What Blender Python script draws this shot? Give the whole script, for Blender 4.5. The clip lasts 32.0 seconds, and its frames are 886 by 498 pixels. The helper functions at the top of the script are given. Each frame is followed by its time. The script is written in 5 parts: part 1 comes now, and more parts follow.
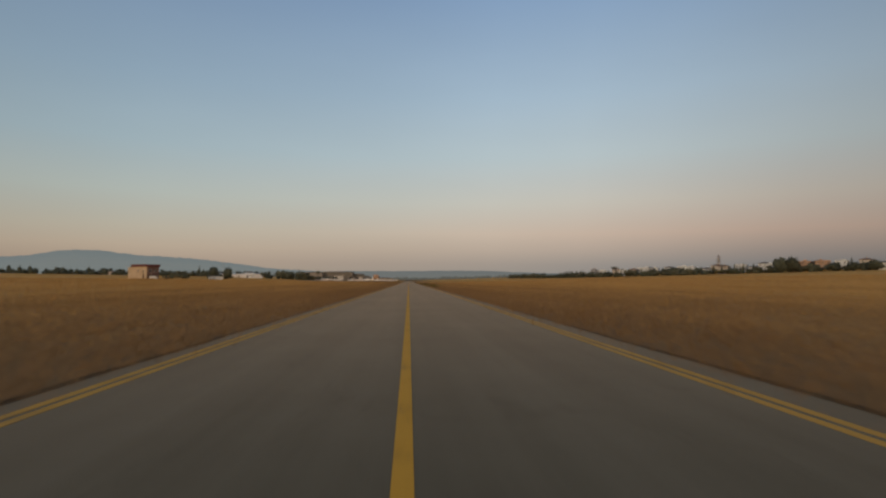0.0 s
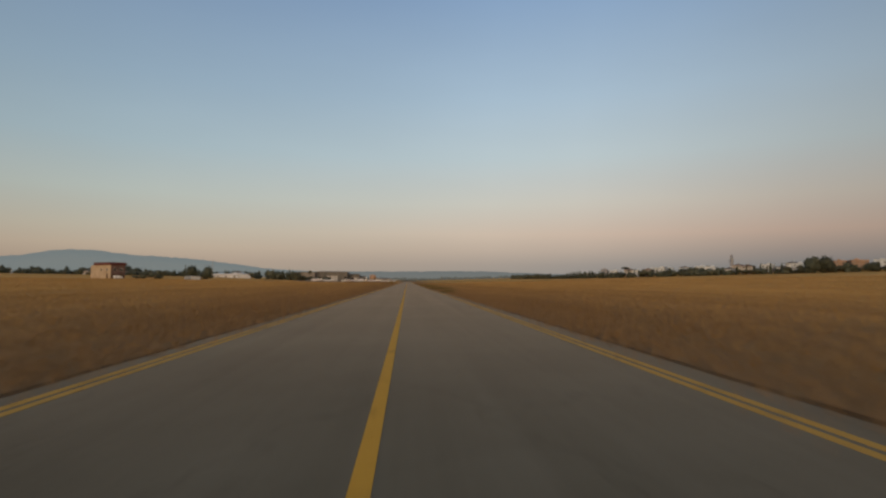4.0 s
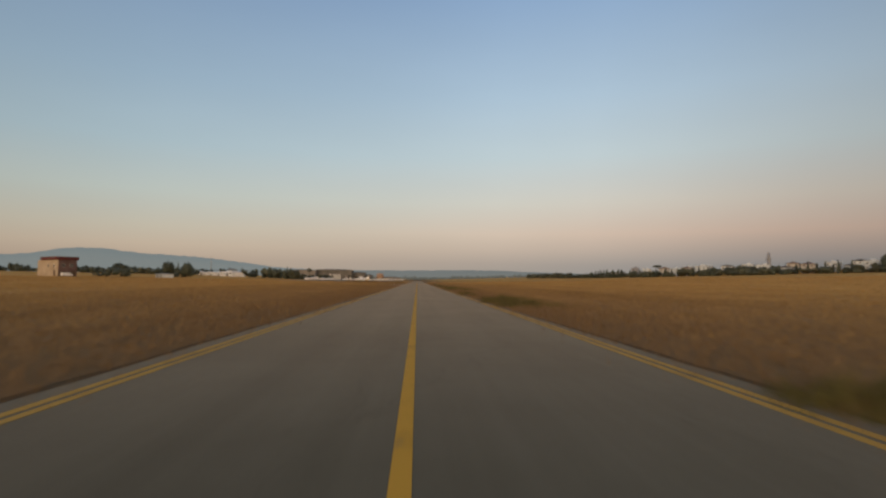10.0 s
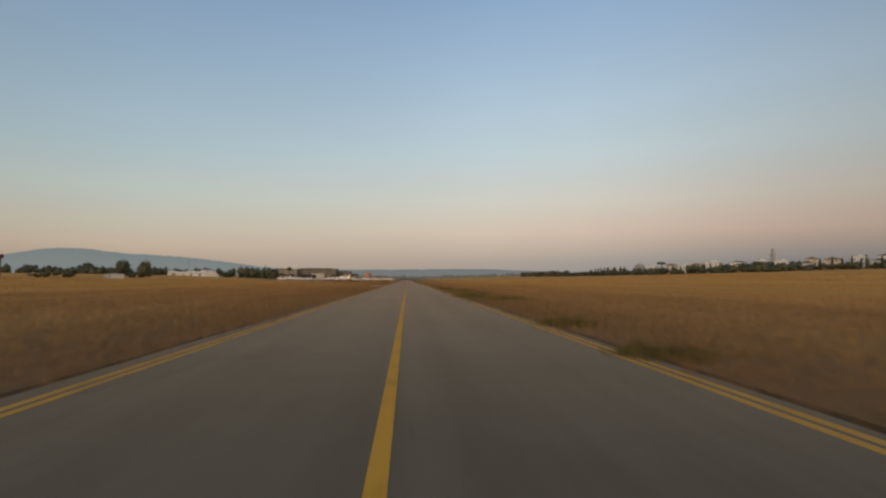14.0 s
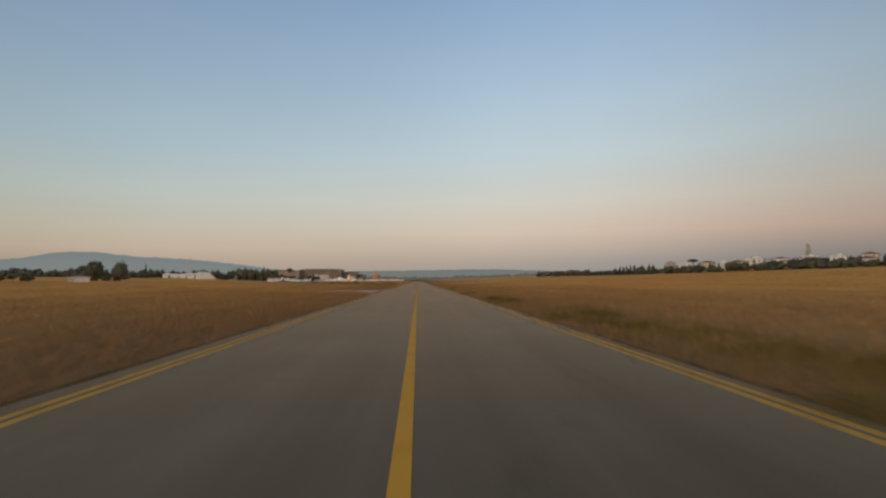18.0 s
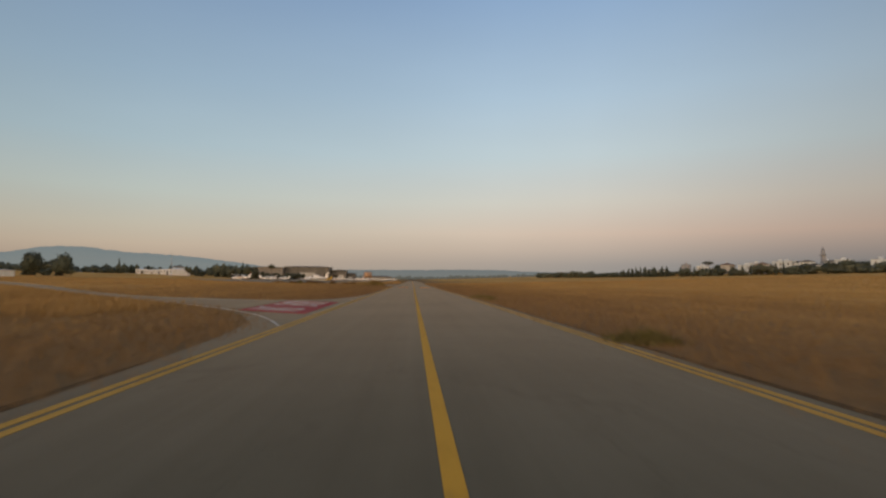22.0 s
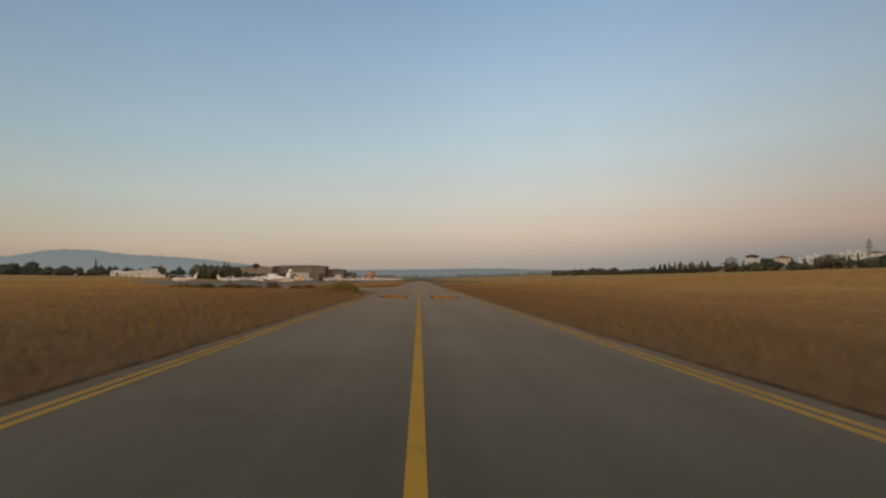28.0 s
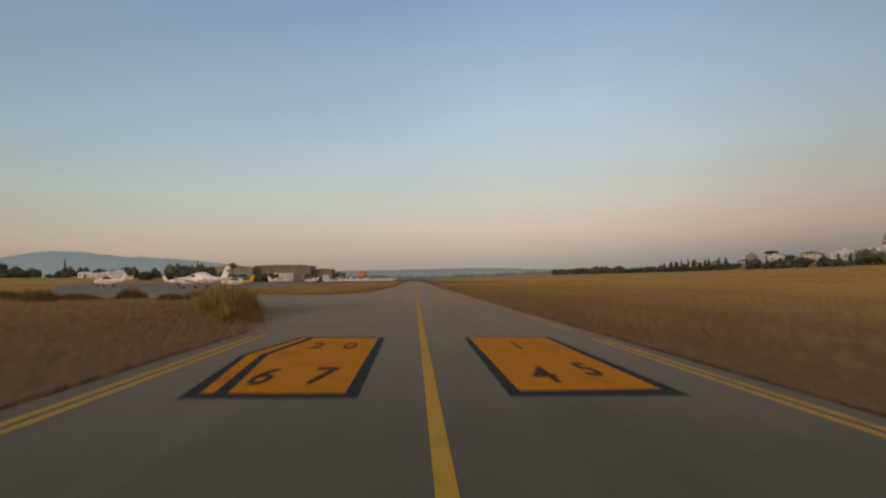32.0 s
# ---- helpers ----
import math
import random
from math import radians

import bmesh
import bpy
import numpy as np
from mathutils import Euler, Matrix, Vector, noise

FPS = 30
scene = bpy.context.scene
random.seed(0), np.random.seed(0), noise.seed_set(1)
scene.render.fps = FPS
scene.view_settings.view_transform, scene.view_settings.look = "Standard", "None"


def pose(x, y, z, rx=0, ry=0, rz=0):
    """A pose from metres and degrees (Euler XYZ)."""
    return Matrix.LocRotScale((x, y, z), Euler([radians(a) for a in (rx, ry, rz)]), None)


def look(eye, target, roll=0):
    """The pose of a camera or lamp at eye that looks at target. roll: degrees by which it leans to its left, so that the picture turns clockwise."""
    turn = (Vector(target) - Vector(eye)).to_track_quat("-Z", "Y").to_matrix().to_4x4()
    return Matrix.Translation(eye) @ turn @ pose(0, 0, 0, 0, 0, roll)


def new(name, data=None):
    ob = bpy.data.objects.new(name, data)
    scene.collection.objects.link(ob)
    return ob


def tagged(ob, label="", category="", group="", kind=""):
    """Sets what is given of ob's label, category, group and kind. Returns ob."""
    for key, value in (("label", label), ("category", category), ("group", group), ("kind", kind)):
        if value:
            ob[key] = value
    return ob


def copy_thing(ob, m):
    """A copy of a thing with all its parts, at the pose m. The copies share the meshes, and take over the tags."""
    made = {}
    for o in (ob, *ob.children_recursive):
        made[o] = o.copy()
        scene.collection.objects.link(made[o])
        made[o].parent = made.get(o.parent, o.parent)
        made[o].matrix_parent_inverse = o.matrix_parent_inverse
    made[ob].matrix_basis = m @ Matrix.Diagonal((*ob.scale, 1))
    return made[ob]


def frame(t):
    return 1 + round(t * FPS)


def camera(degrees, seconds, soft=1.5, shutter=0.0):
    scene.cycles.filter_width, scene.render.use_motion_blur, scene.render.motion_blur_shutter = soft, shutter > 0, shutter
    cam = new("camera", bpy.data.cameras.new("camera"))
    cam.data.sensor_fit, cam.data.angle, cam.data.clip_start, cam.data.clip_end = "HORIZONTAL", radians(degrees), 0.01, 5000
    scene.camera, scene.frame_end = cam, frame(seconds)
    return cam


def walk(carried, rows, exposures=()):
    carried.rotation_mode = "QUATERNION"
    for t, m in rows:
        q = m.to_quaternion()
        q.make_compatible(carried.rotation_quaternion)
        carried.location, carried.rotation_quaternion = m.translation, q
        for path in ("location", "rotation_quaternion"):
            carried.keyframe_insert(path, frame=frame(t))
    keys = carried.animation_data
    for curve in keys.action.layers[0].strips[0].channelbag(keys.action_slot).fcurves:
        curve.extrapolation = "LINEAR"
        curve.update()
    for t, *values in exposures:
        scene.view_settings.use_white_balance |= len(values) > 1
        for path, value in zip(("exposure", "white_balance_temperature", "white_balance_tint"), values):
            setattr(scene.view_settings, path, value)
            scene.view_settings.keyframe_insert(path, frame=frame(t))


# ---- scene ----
cam = camera(78.0, 32.0, soft=2.4, shutter=0.8)
# seconds, x across the taxiway, y along it, pitch, roll, yaw
ROWS = [
    (0, 0.04, 0.00, 3.32, 0.00, -3.57),
    (0.5, 0.06, 5.59, 3.30, -0.20, -3.62),
    (1, 0.09, 11.17, 3.42, -0.22, -3.85),
    (1.5, 0.14, 16.75, 3.18, -0.37, -4.04),
    (2, 0.20, 22.33, 3.33, -0.20, -3.86),
    (2.5, 0.24, 27.89, 3.45, -0.09, -3.62),
    (3, 0.26, 33.45, 3.25, -0.11, -3.68),
    (3.5, 0.29, 39.00, 3.31, 0.01, -3.73),
    (5.5, 0.41, 60.86, 3.47, -0.63, -3.60),
    (6, 0.43, 66.22, 3.43, -0.53, -3.59),
    (6.5, 0.44, 71.56, 3.34, -0.39, -3.39),
    (7, 0.44, 76.89, 3.46, -0.41, -3.08),
    (7.5, 0.39, 82.22, 3.45, -0.33, -2.78),
    (8, 0.32, 87.53, 3.41, -0.27, -2.63),
    (8.5, 0.27, 92.83, 3.41, -0.36, -2.65),
    (9, 0.21, 98.13, 3.32, -0.45, -2.67),
    (9.5, 0.16, 103.42, 3.22, -0.39, -2.63),
    (10, 0.11, 108.71, 3.29, -0.35, -2.68),
    (10.5, 0.07, 114.00, 3.16, -0.27, -2.94),
    (11, 0.04, 119.30, 3.37, -0.15, -3.19),
    (11.5, 0.04, 124.61, 3.28, -0.11, -3.37),
    (12, 0.06, 129.94, 3.31, -0.18, -3.53),
    (12.5, 0.08, 135.29, 3.30, -0.12, -3.61),
    (13, 0.12, 140.67, 3.21, -0.10, -3.67),
    (13.5, 0.16, 146.08, 3.32, -0.13, -3.81),
    (14, 0.21, 151.52, 3.19, -0.11, -3.75),
    (14.5, 0.26, 156.98, 3.40, -0.31, -3.60),
    (16.5, 0.26, 179.14, 3.29, -0.14, -2.84),
    (17, 0.22, 184.61, 3.26, 0.09, -2.79),
    (17.5, 0.18, 190.07, 3.27, 0.10, -2.71),
    (18, 0.13, 195.52, 3.26, 0.10, -2.62),
    (18.5, 0.07, 200.94, 3.14, 0.05, -2.55),
    (19, 0.01, 206.35, 3.16, -0.15, -2.48),
    (19.5, -0.06, 211.73, 3.36, -0.21, -2.40),
    (20, -0.13, 217.09, 3.20, -0.25, -2.44),
    (20.5, -0.20, 222.42, 3.21, -0.42, -2.56),
    (21, -0.26, 227.75, 3.17, -0.61, -2.77),
    (21.5, -0.31, 233.06, 3.23, -0.70, -2.96),
    (22, -0.32, 238.33, 3.27, -0.62, -3.23),
    (22.5, -0.29, 243.54, 3.22, -0.34, -3.24),
    (23, -0.25, 248.67, 3.22, -0.29, -3.32),
    (23.5, -0.21, 253.74, 3.21, -0.26, -3.53),
    (24, -0.15, 258.80, 3.12, -0.21, -3.78),
    (24.5, -0.08, 263.83, 3.27, -0.35, -3.85),
    (25, -0.00, 268.84, 3.25, -0.37, -3.66),
    (25.5, 0.07, 273.83, 3.39, -0.39, -3.54),
    (27.5, 0.07, 293.13, 3.14, 0.02, -2.56),
    (28, 0.02, 297.81, 3.18, -0.06, -2.47),
    (28.5, -0.03, 302.47, 3.27, -0.17, -2.37),
    (29, -0.09, 307.09, 3.19, -0.27, -2.43),
    (29.5, -0.14, 311.67, 3.08, -0.34, -2.48),
    (30, -0.18, 316.19, 3.35, -0.26, -2.46),
    (30.5, -0.21, 320.64, 3.12, -0.32, -2.68),
    (31, -0.23, 325.02, 3.20, -0.37, -2.88),
    (31.5, -0.24, 329.34, 3.23, -0.35, -2.97),
    (32, -0.24, 333.61, 3.18, -0.48, -3.02),
]
# the pavement's fall to the right, in degrees, along the way; the carriage leans with it
FALL_Y = (-60, 60, 100, 150, 185, 220, 250, 280, 300, 325, 420, 600)
FALL = (-0.45, -0.45, -0.36, -0.24, 0.03, 0.03, -0.1, -0.1, 0.08, 0.85, 0.85, 0.0)


def crossfall(x, y):
    """Height that the crossfall adds; it fades out in the grass. Works on arrays too."""
    k = np.clip((np.abs(x) - 7.0) / 55.0, 0.0, 1.0)
    return -x * np.tan(np.radians(np.interp(y, FALL_Y, FALL))) * (1 - k * k * (3 - 2 * k))


def carried(x, y, pitch, roll, yaw):
    lean = float(np.interp(y, FALL_Y, FALL))
    return pose(x + 1.45 * math.sin(radians(lean)), y, 1.45 - x * math.sin(radians(lean)), 90 + pitch, roll + lean, yaw)


walk(cam, [(t, carried(x, y, pitch, roll, yaw)) for t, x, y, pitch, roll, yaw in ROWS],
     exposures=[(0, -0.2), (3, -0.18), (5.5, -0.02), (20, 0.0), (32, -0.06)])


# ---- light: a clear sky shortly after sunset, the glow low behind and to the left ----
def node(tree, kind, **values):
    n = tree.nodes.new(kind)
    for key, value in values.items():
        n.inputs[key.replace("_", " ")].default_value = value
    return n


def link(tree, a, out, b, into):
    tree.links.new(a.outputs[out], b.inputs[into])


def ramp(tree, stops, ease="LINEAR"):
    n = tree.nodes.new("ShaderNodeValToRGB")
    n.color_ramp.interpolation = ease
    while len(n.color_ramp.elements) < len(stops):
        n.color_ramp.elements.new(0.5)
    for e, (at, colour) in zip(n.color_ramp.elements, stops):
        e.position, e.color = at, (*colour, 1)
    return n


def srgb(r, g, b):
    return tuple(((c / 255 + 0.055) / 1.055) ** 2.4 if c > 10 else c / 255 / 12.92 for c in (r, g, b))


world = bpy.data.worlds.new("evening_sky")
scene.world = world
world.use_nodes = True
wt = world.node_tree
wt.nodes.clear()
sky = wt.nodes.new("ShaderNodeTexSky")
sky.sky_type, sky.sun_disc = "NISHITA", False
sky.sun_elevation, sky.sun_rotation = radians(1.5), radians(215)
sky.air_density, sky.dust_density, sky.ozone_density = 1.0, 2.0, 2.0
coord = wt.nodes.new("ShaderNodeTexCoord")
split = wt.nodes.new("ShaderNodeSeparateXYZ")
link(wt, coord, "Generated", split, "Vector")
SKY_LEFT = [(0.0, srgb(172, 158, 140)), (0.03, srgb(182, 163, 145)), (0.055, srgb(194, 177, 157)), (0.085, srgb(194, 186, 169)),
            (0.14, srgb(186, 193, 186)), (0.22, srgb(168, 187, 195)), (0.32, srgb(150, 173, 191)), (0.47, srgb(124, 149, 179)),
            (1.0, srgb(104, 124, 152))]
SKY_RIGHT = [(0.0, srgb(114, 119, 122)), (0.03, srgb(130, 129, 128)), (0.052, srgb(155, 143, 136)), (0.085, srgb(187, 163, 148)),
             (0.14, srgb(188, 178, 166)), (0.22, srgb(176, 185, 186)), (0.32, srgb(160, 178, 192)), (0.47, srgb(128, 153, 182)),
             (1.0, srgb(104, 124, 152))]
left, right = ramp(wt, SKY_LEFT), ramp(wt, SKY_RIGHT)
link(wt, split, "Z", left, "Fac")
link(wt, split, "Z", right, "Fac")
side = wt.nodes.new("ShaderNodeMapRange")
side.inputs["From Min"].default_value, side.inputs["From Max"].default_value = -0.45, 0.6
link(wt, split, "X", side, "Value")
blend = wt.nodes.new("ShaderNodeMixRGB")
link(wt, side, "Result", blend, "Fac")
link(wt, left, "Color", blend, "Color1")
link(wt, right, "Color", blend, "Color2")
# thin streaks of haze
haze_map = wt.nodes.new("ShaderNodeMapping")
haze_map.inputs["Scale"].default_value = (2.0, 2.0, 9.0)
haze = node(wt, "ShaderNodeTexNoise", Scale=1.6, Detail=3.0)
link(wt, coord, "Generated", haze_map, "Vector")
link(wt, haze_map, "Vector", haze, "Vector")
haze_amount = wt.nodes.new("ShaderNodeMapRange")
haze_amount.inputs["To Min"].default_value, haze_amount.inputs["To Max"].default_value = 0.97, 1.03
link(wt, haze, "Fac", haze_amount, "Value")
# sky palest over the taxiway's far end; the darker sides imitate lens vignetting
across = wt.nodes.new("ShaderNodeMapRange")
across.inputs["From Min"].default_value, across.inputs["From Max"].default_value = -1.0, 1.0
link(wt, split, "X", across, "Value")
pale = ramp(wt, [(x / 2 + 0.5, (v / 1.4,) * 3) for x, v in ((-1, 0.85), (-0.6, 0.86), (-0.4, 0.99), (-0.05, 1.12), (0.15, 1.22), (0.3, 1.22), (0.42, 1.14), (0.55, 1.0), (0.68, 0.85), (1, 0.82))])
link(wt, across, "Result", pale, "Fac")
depth = wt.nodes.new("ShaderNodeMath")
depth.operation = "MULTIPLY"
link(wt, pale, "Color", depth, 0)
link(wt, haze_amount, "Result", depth, 1)
stronger = wt.nodes.new("ShaderNodeMath")
stronger.operation = "MULTIPLY"
stronger.inputs[1].default_value = 1.4
link(wt, depth, "Value", stronger, 0)
# the western sky behind still glows
west = ramp(wt, [(0.0, (2.35, 1.3, 0.56)), (0.06, (2.2, 1.3, 0.62)), (0.16, (1.6, 1.08, 0.62)), (0.32, (0.92, 0.74, 0.53)), (0.6, (0.34, 0.34, 0.37)), (1.0, srgb(104, 124, 152))])
link(wt, split, "Z", west, "Fac")
behind = wt.nodes.new("ShaderNodeMapRange")
behind.interpolation_type = "SMOOTHSTEP"
behind.inputs["From Min"].default_value, behind.inputs["From Max"].default_value = 0.15, -0.75
link(wt, split, "Y", behind, "Value")
eastern = wt.nodes.new("ShaderNodeVectorMath")
eastern.operation = "SCALE"
link(wt, blend, "Color", eastern, 0)
link(wt, stronger, "Value", eastern, "Scale")
hazed = wt.nodes.new("ShaderNodeMix")
hazed.data_type = "VECTOR"
link(wt, behind, "Result", hazed, 0)
link(wt, eastern, "Vector", hazed, 4)
link(wt, west, "Color", hazed, 5)
with_sky = wt.nodes.new("ShaderNodeMixRGB")
with_sky.blend_type = "ADD"
with_sky.inputs["Fac"].default_value = 0.02
link(wt, hazed, 1, with_sky, "Color1")
link(wt, sky, "Color", with_sky, "Color2")
sky_light = wt.nodes.new("ShaderNodeBackground")
sky_light.inputs["Strength"].default_value = 1.0
link(wt, with_sky, "Color", sky_light, "Color")
world_out = wt.nodes.new("ShaderNodeOutputWorld")
link(wt, sky_light, "Background", world_out, "Surface")

sun_data = bpy.data.lights.new("low_sun", "SUN")
sun_data.energy, sun_data.angle, sun_data.color = 0.9, radians(16), (1.0, 0.7, 0.45)
sun = new("low_sun", sun_data)
sun.matrix_world = look((-57, -82, 16), (0, 0, 0))


# ---- materials ----
def material(name, colours, scale=1.0, rough=0.85, bump=0.2, fine=18.0, metal=0.0, stretch=(1, 1, 1), contrast=(0.35, 0.65), vary=0.0, coat=0.0, gloss=0.25):
    """Two scales of noise between the colours, a fine relief, and a little change from object to object."""
    m = bpy.data.materials.new(name)
    m.use_nodes = True
    t = m.node_tree
    s = t.nodes["Principled BSDF"]
    geo = t.nodes.new("ShaderNodeNewGeometry")
    mapping = t.nodes.new("ShaderNodeMapping")
    mapping.inputs["Scale"].default_value = stretch
    link(t, geo, "Position", mapping, "Vector")
    big = node(t, "ShaderNodeTexNoise", Scale=scale, Detail=5.0, Roughness=0.6)
    small = node(t, "ShaderNodeTexNoise", Scale=scale * fine, Detail=3.0, Roughness=0.6)
    link(t, mapping, "Vector", big, "Vector")
    link(t, mapping, "Vector", small, "Vector")
    mix = node(t, "ShaderNodeMix")
    mix.inputs[0].default_value = 0.35
    link(t, big, "Fac", mix, 2)
    link(t, small, "Fac", mix, 3)
    lo, hi = contrast
    n = len(colours)
    stops = [(lo + (hi - lo) * i / max(n - 1, 1), c) for i, c in enumerate(colours)]
    r = ramp(t, stops if n > 1 else stops * 2)
    link(t, mix, 0, r, "Fac")
    colour = r
    if vary:
        info = t.nodes.new("ShaderNodeObjectInfo")
        value = t.nodes.new("ShaderNodeMapRange")
        value.inputs["To Min"].default_value, value.inputs["To Max"].default_value = 1 - vary, 1 + vary
        link(t, info, "Random", value, "Value")
        hsv = t.nodes.new("ShaderNodeHueSaturation")
        link(t, value, "Result", hsv, "Value")
        link(t, r, "Color", hsv, "Color")
        colour = hsv
    link(t, colour, "Color", s, "Base Color")
    s.inputs["Roughness"].default_value, s.inputs["Metallic"].default_value = rough, metal
    s.inputs["Coat Weight"].default_value = coat
    s.inputs["Specular IOR Level"].default_value = gloss
    if bump:
        b = node(t, "ShaderNodeBump", Strength=bump, Distance=0.03)
        link(t, small, "Fac", b, "Height")
        link(t, b, "Normal", s, "Normal")
    return m


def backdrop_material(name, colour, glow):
    """Distance in the haze: a dull face whose glow stands in for the light scattered in front of it."""
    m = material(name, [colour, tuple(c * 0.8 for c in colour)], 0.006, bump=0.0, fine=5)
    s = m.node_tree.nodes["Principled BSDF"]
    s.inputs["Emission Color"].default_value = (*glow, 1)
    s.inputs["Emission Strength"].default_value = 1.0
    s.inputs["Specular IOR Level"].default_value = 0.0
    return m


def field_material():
    """Dry summer grass on brown earth: brown strips beside the taxiway, their darkness also imitating lens vignetting,
    paler golden grass further out, darker patches.
    """
    m = bpy.data.materials.new("dry_grass_field")
    m.use_nodes = True
    t = m.node_tree
    s = t.nodes["Principled BSDF"]
    geo = t.nodes.new("ShaderNodeNewGeometry")
    xyz = t.nodes.new("ShaderNodeSeparateXYZ")
    link(t, geo, "Position", xyz, "Vector")
    patch_map = t.nodes.new("ShaderNodeMapping")
    patch_map.inputs["Scale"].default_value = (2.2, 0.3, 1.0)
    link(t, geo, "Position", patch_map, "Vector")
    patch = node(t, "ShaderNodeTexNoise", Scale=0.05, Detail=6.0, Roughness=0.62)
    link(t, patch_map, "Vector", patch, "Vector")
    grain = node(t, "ShaderNodeTexNoise", Scale=9.0, Detail=4.0, Roughness=0.7)
    link(t, geo, "Position", grain, "Vector")
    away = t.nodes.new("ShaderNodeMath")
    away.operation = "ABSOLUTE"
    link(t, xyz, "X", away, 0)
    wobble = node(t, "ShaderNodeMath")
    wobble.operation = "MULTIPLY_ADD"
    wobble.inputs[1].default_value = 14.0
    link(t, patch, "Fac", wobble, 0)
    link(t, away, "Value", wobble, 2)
    # ground colour darkens towards the taxiway, partly in place of the lens's dimmed corners
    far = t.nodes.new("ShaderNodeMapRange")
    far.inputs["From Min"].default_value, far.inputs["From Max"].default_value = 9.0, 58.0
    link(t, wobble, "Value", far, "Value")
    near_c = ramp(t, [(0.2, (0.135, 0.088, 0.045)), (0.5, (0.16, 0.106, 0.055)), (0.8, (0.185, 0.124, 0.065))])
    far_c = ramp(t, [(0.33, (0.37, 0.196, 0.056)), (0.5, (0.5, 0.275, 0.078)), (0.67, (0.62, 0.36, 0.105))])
    both = node(t, "ShaderNodeMix")
    both.inputs[0].default_value = 0.22
    link(t, patch, "Fac", both, 2)
    link(t, grain, "Fac", both, 3)
    link(t, both, 0, near_c, "Fac")
    link(t, both, 0, far_c, "Fac")
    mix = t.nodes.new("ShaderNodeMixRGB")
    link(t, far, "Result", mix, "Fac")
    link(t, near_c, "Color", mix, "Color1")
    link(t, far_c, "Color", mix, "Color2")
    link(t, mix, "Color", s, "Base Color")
    s.inputs["Roughness"].default_value = 0.95
    s.inputs["Specular IOR Level"].default_value = 0.03
    b = node(t, "ShaderNodeBump", Strength=0.35, Distance=0.05)
    link(t, grain, "Fac", b, "Height")
    link(t, b, "Normal", s, "Normal")
    return m


def asphalt_material():
    """Old taxiway asphalt: pale aggregate, darker wheel tracks and seams along it, blotches."""
    m = bpy.data.materials.new("worn_asphalt")
    m.use_nodes = True
    t = m.node_tree
    s = t.nodes["Principled BSDF"]
    geo = t.nodes.new("ShaderNodeNewGeometry")
    streak_map = t.nodes.new("ShaderNodeMapping")
    streak_map.inputs["Scale"].default_value = (0.9, 0.018, 1.0)
    link(t, geo, "Position", streak_map, "Vector")
    streak = node(t, "ShaderNodeTexNoise", Scale=1.0, Detail=4.0, Roughness=0.6)
    link(t, streak_map, "Vector", streak, "Vector")
    blotch = node(t, "ShaderNodeTexNoise", Scale=0.16, Detail=6.0, Roughness=0.65)
    link(t, geo, "Position", blotch, "Vector")
    grit = node(t, "ShaderNodeTexNoise", Scale=38.0, Detail=3.0, Roughness=0.75)
    link(t, geo, "Position", grit, "Vector")
    a = node(t, "ShaderNodeMix")
    a.inputs[0].default_value = 0.5
    link(t, streak, "Fac", a, 2)
    link(t, blotch, "Fac", a, 3)
    b = node(t, "ShaderNodeMix")
    b.inputs[0].default_value = 0.22
    link(t, a, 0, b, 2)
    link(t, grit, "Fac", b, 3)
    c = ramp(t, [(0.34, (0.086, 0.0735, 0.0475)), (0.5, (0.1235, 0.1055, 0.0695)), (0.68, (0.165, 0.142, 0.097))])
    link(t, b, 0, c, "Fac")
    # fine cracks
    crack = t.nodes.new("ShaderNodeTexVoronoi")
    crack.feature = "DISTANCE_TO_EDGE"
    crack.inputs["Scale"].default_value = 0.14
    crack_map = t.nodes.new("ShaderNodeMapping")
    crack_map.inputs["Scale"].default_value = (1.6, 0.7, 1)
    warp = node(t, "ShaderNodeTexNoise", Scale=0.8, Detail=3.0)
    link(t, geo, "Position", warp, "Vector")
    bent = t.nodes.new("ShaderNodeVectorMath")
    bent.operation = "MULTIPLY_ADD"
    bent.inputs[1].default_value = (2.5, 2.5, 0)
    link(t, warp, "Color", bent, 0)
    link(t, geo, "Position", bent, 2)
    link(t, bent, "Vector", crack_map, "Vector")
    link(t, crack_map, "Vector", crack, "Vector")
    thin = t.nodes.new("ShaderNodeMapRange")
    thin.inputs["From Min"].default_value, thin.inputs["From Max"].default_value = 0.0, 0.006
    thin.inputs["To Min"].default_value = 0.84
    link(t, crack, "Distance", thin, "Value")
    cut = t.nodes.new("ShaderNodeVectorMath")
    cut.operation = "SCALE"
    link(t, c, "Color", cut, 0)
    link(t, thin, "Result", cut, "Scale")
    link(t, cut, "Vector", s, "Base Color")
    s.inputs["Roughness"].default_value = 0.85
    s.inputs["Specular IOR Level"].default_value = 0.06
    # added warm sheen stands in for light glancing off at a flat angle
    s.inputs["Sheen Weight"].default_value = 0.1
    s.inputs["Sheen Roughness"].default_value = 0.3
    s.inputs["Sheen Tint"].default_value = (1.0, 0.89, 0.76, 1)
    bump = node(t, "ShaderNodeBump", Strength=0.35, Distance=0.008)
    link(t, grit, "Fac", bump, "Height")
    link(t, bump, "Normal", s, "Normal")
    return m


def paint_material(name, colour, worn):
    """Road paint, rubbed through to the asphalt in spots."""
    return material(name, [worn, tuple(c * 0.85 for c in colour), colour, colour], 0.9, rough=0.7, bump=0.15, fine=14, contrast=(0.34, 0.56), gloss=0.02)


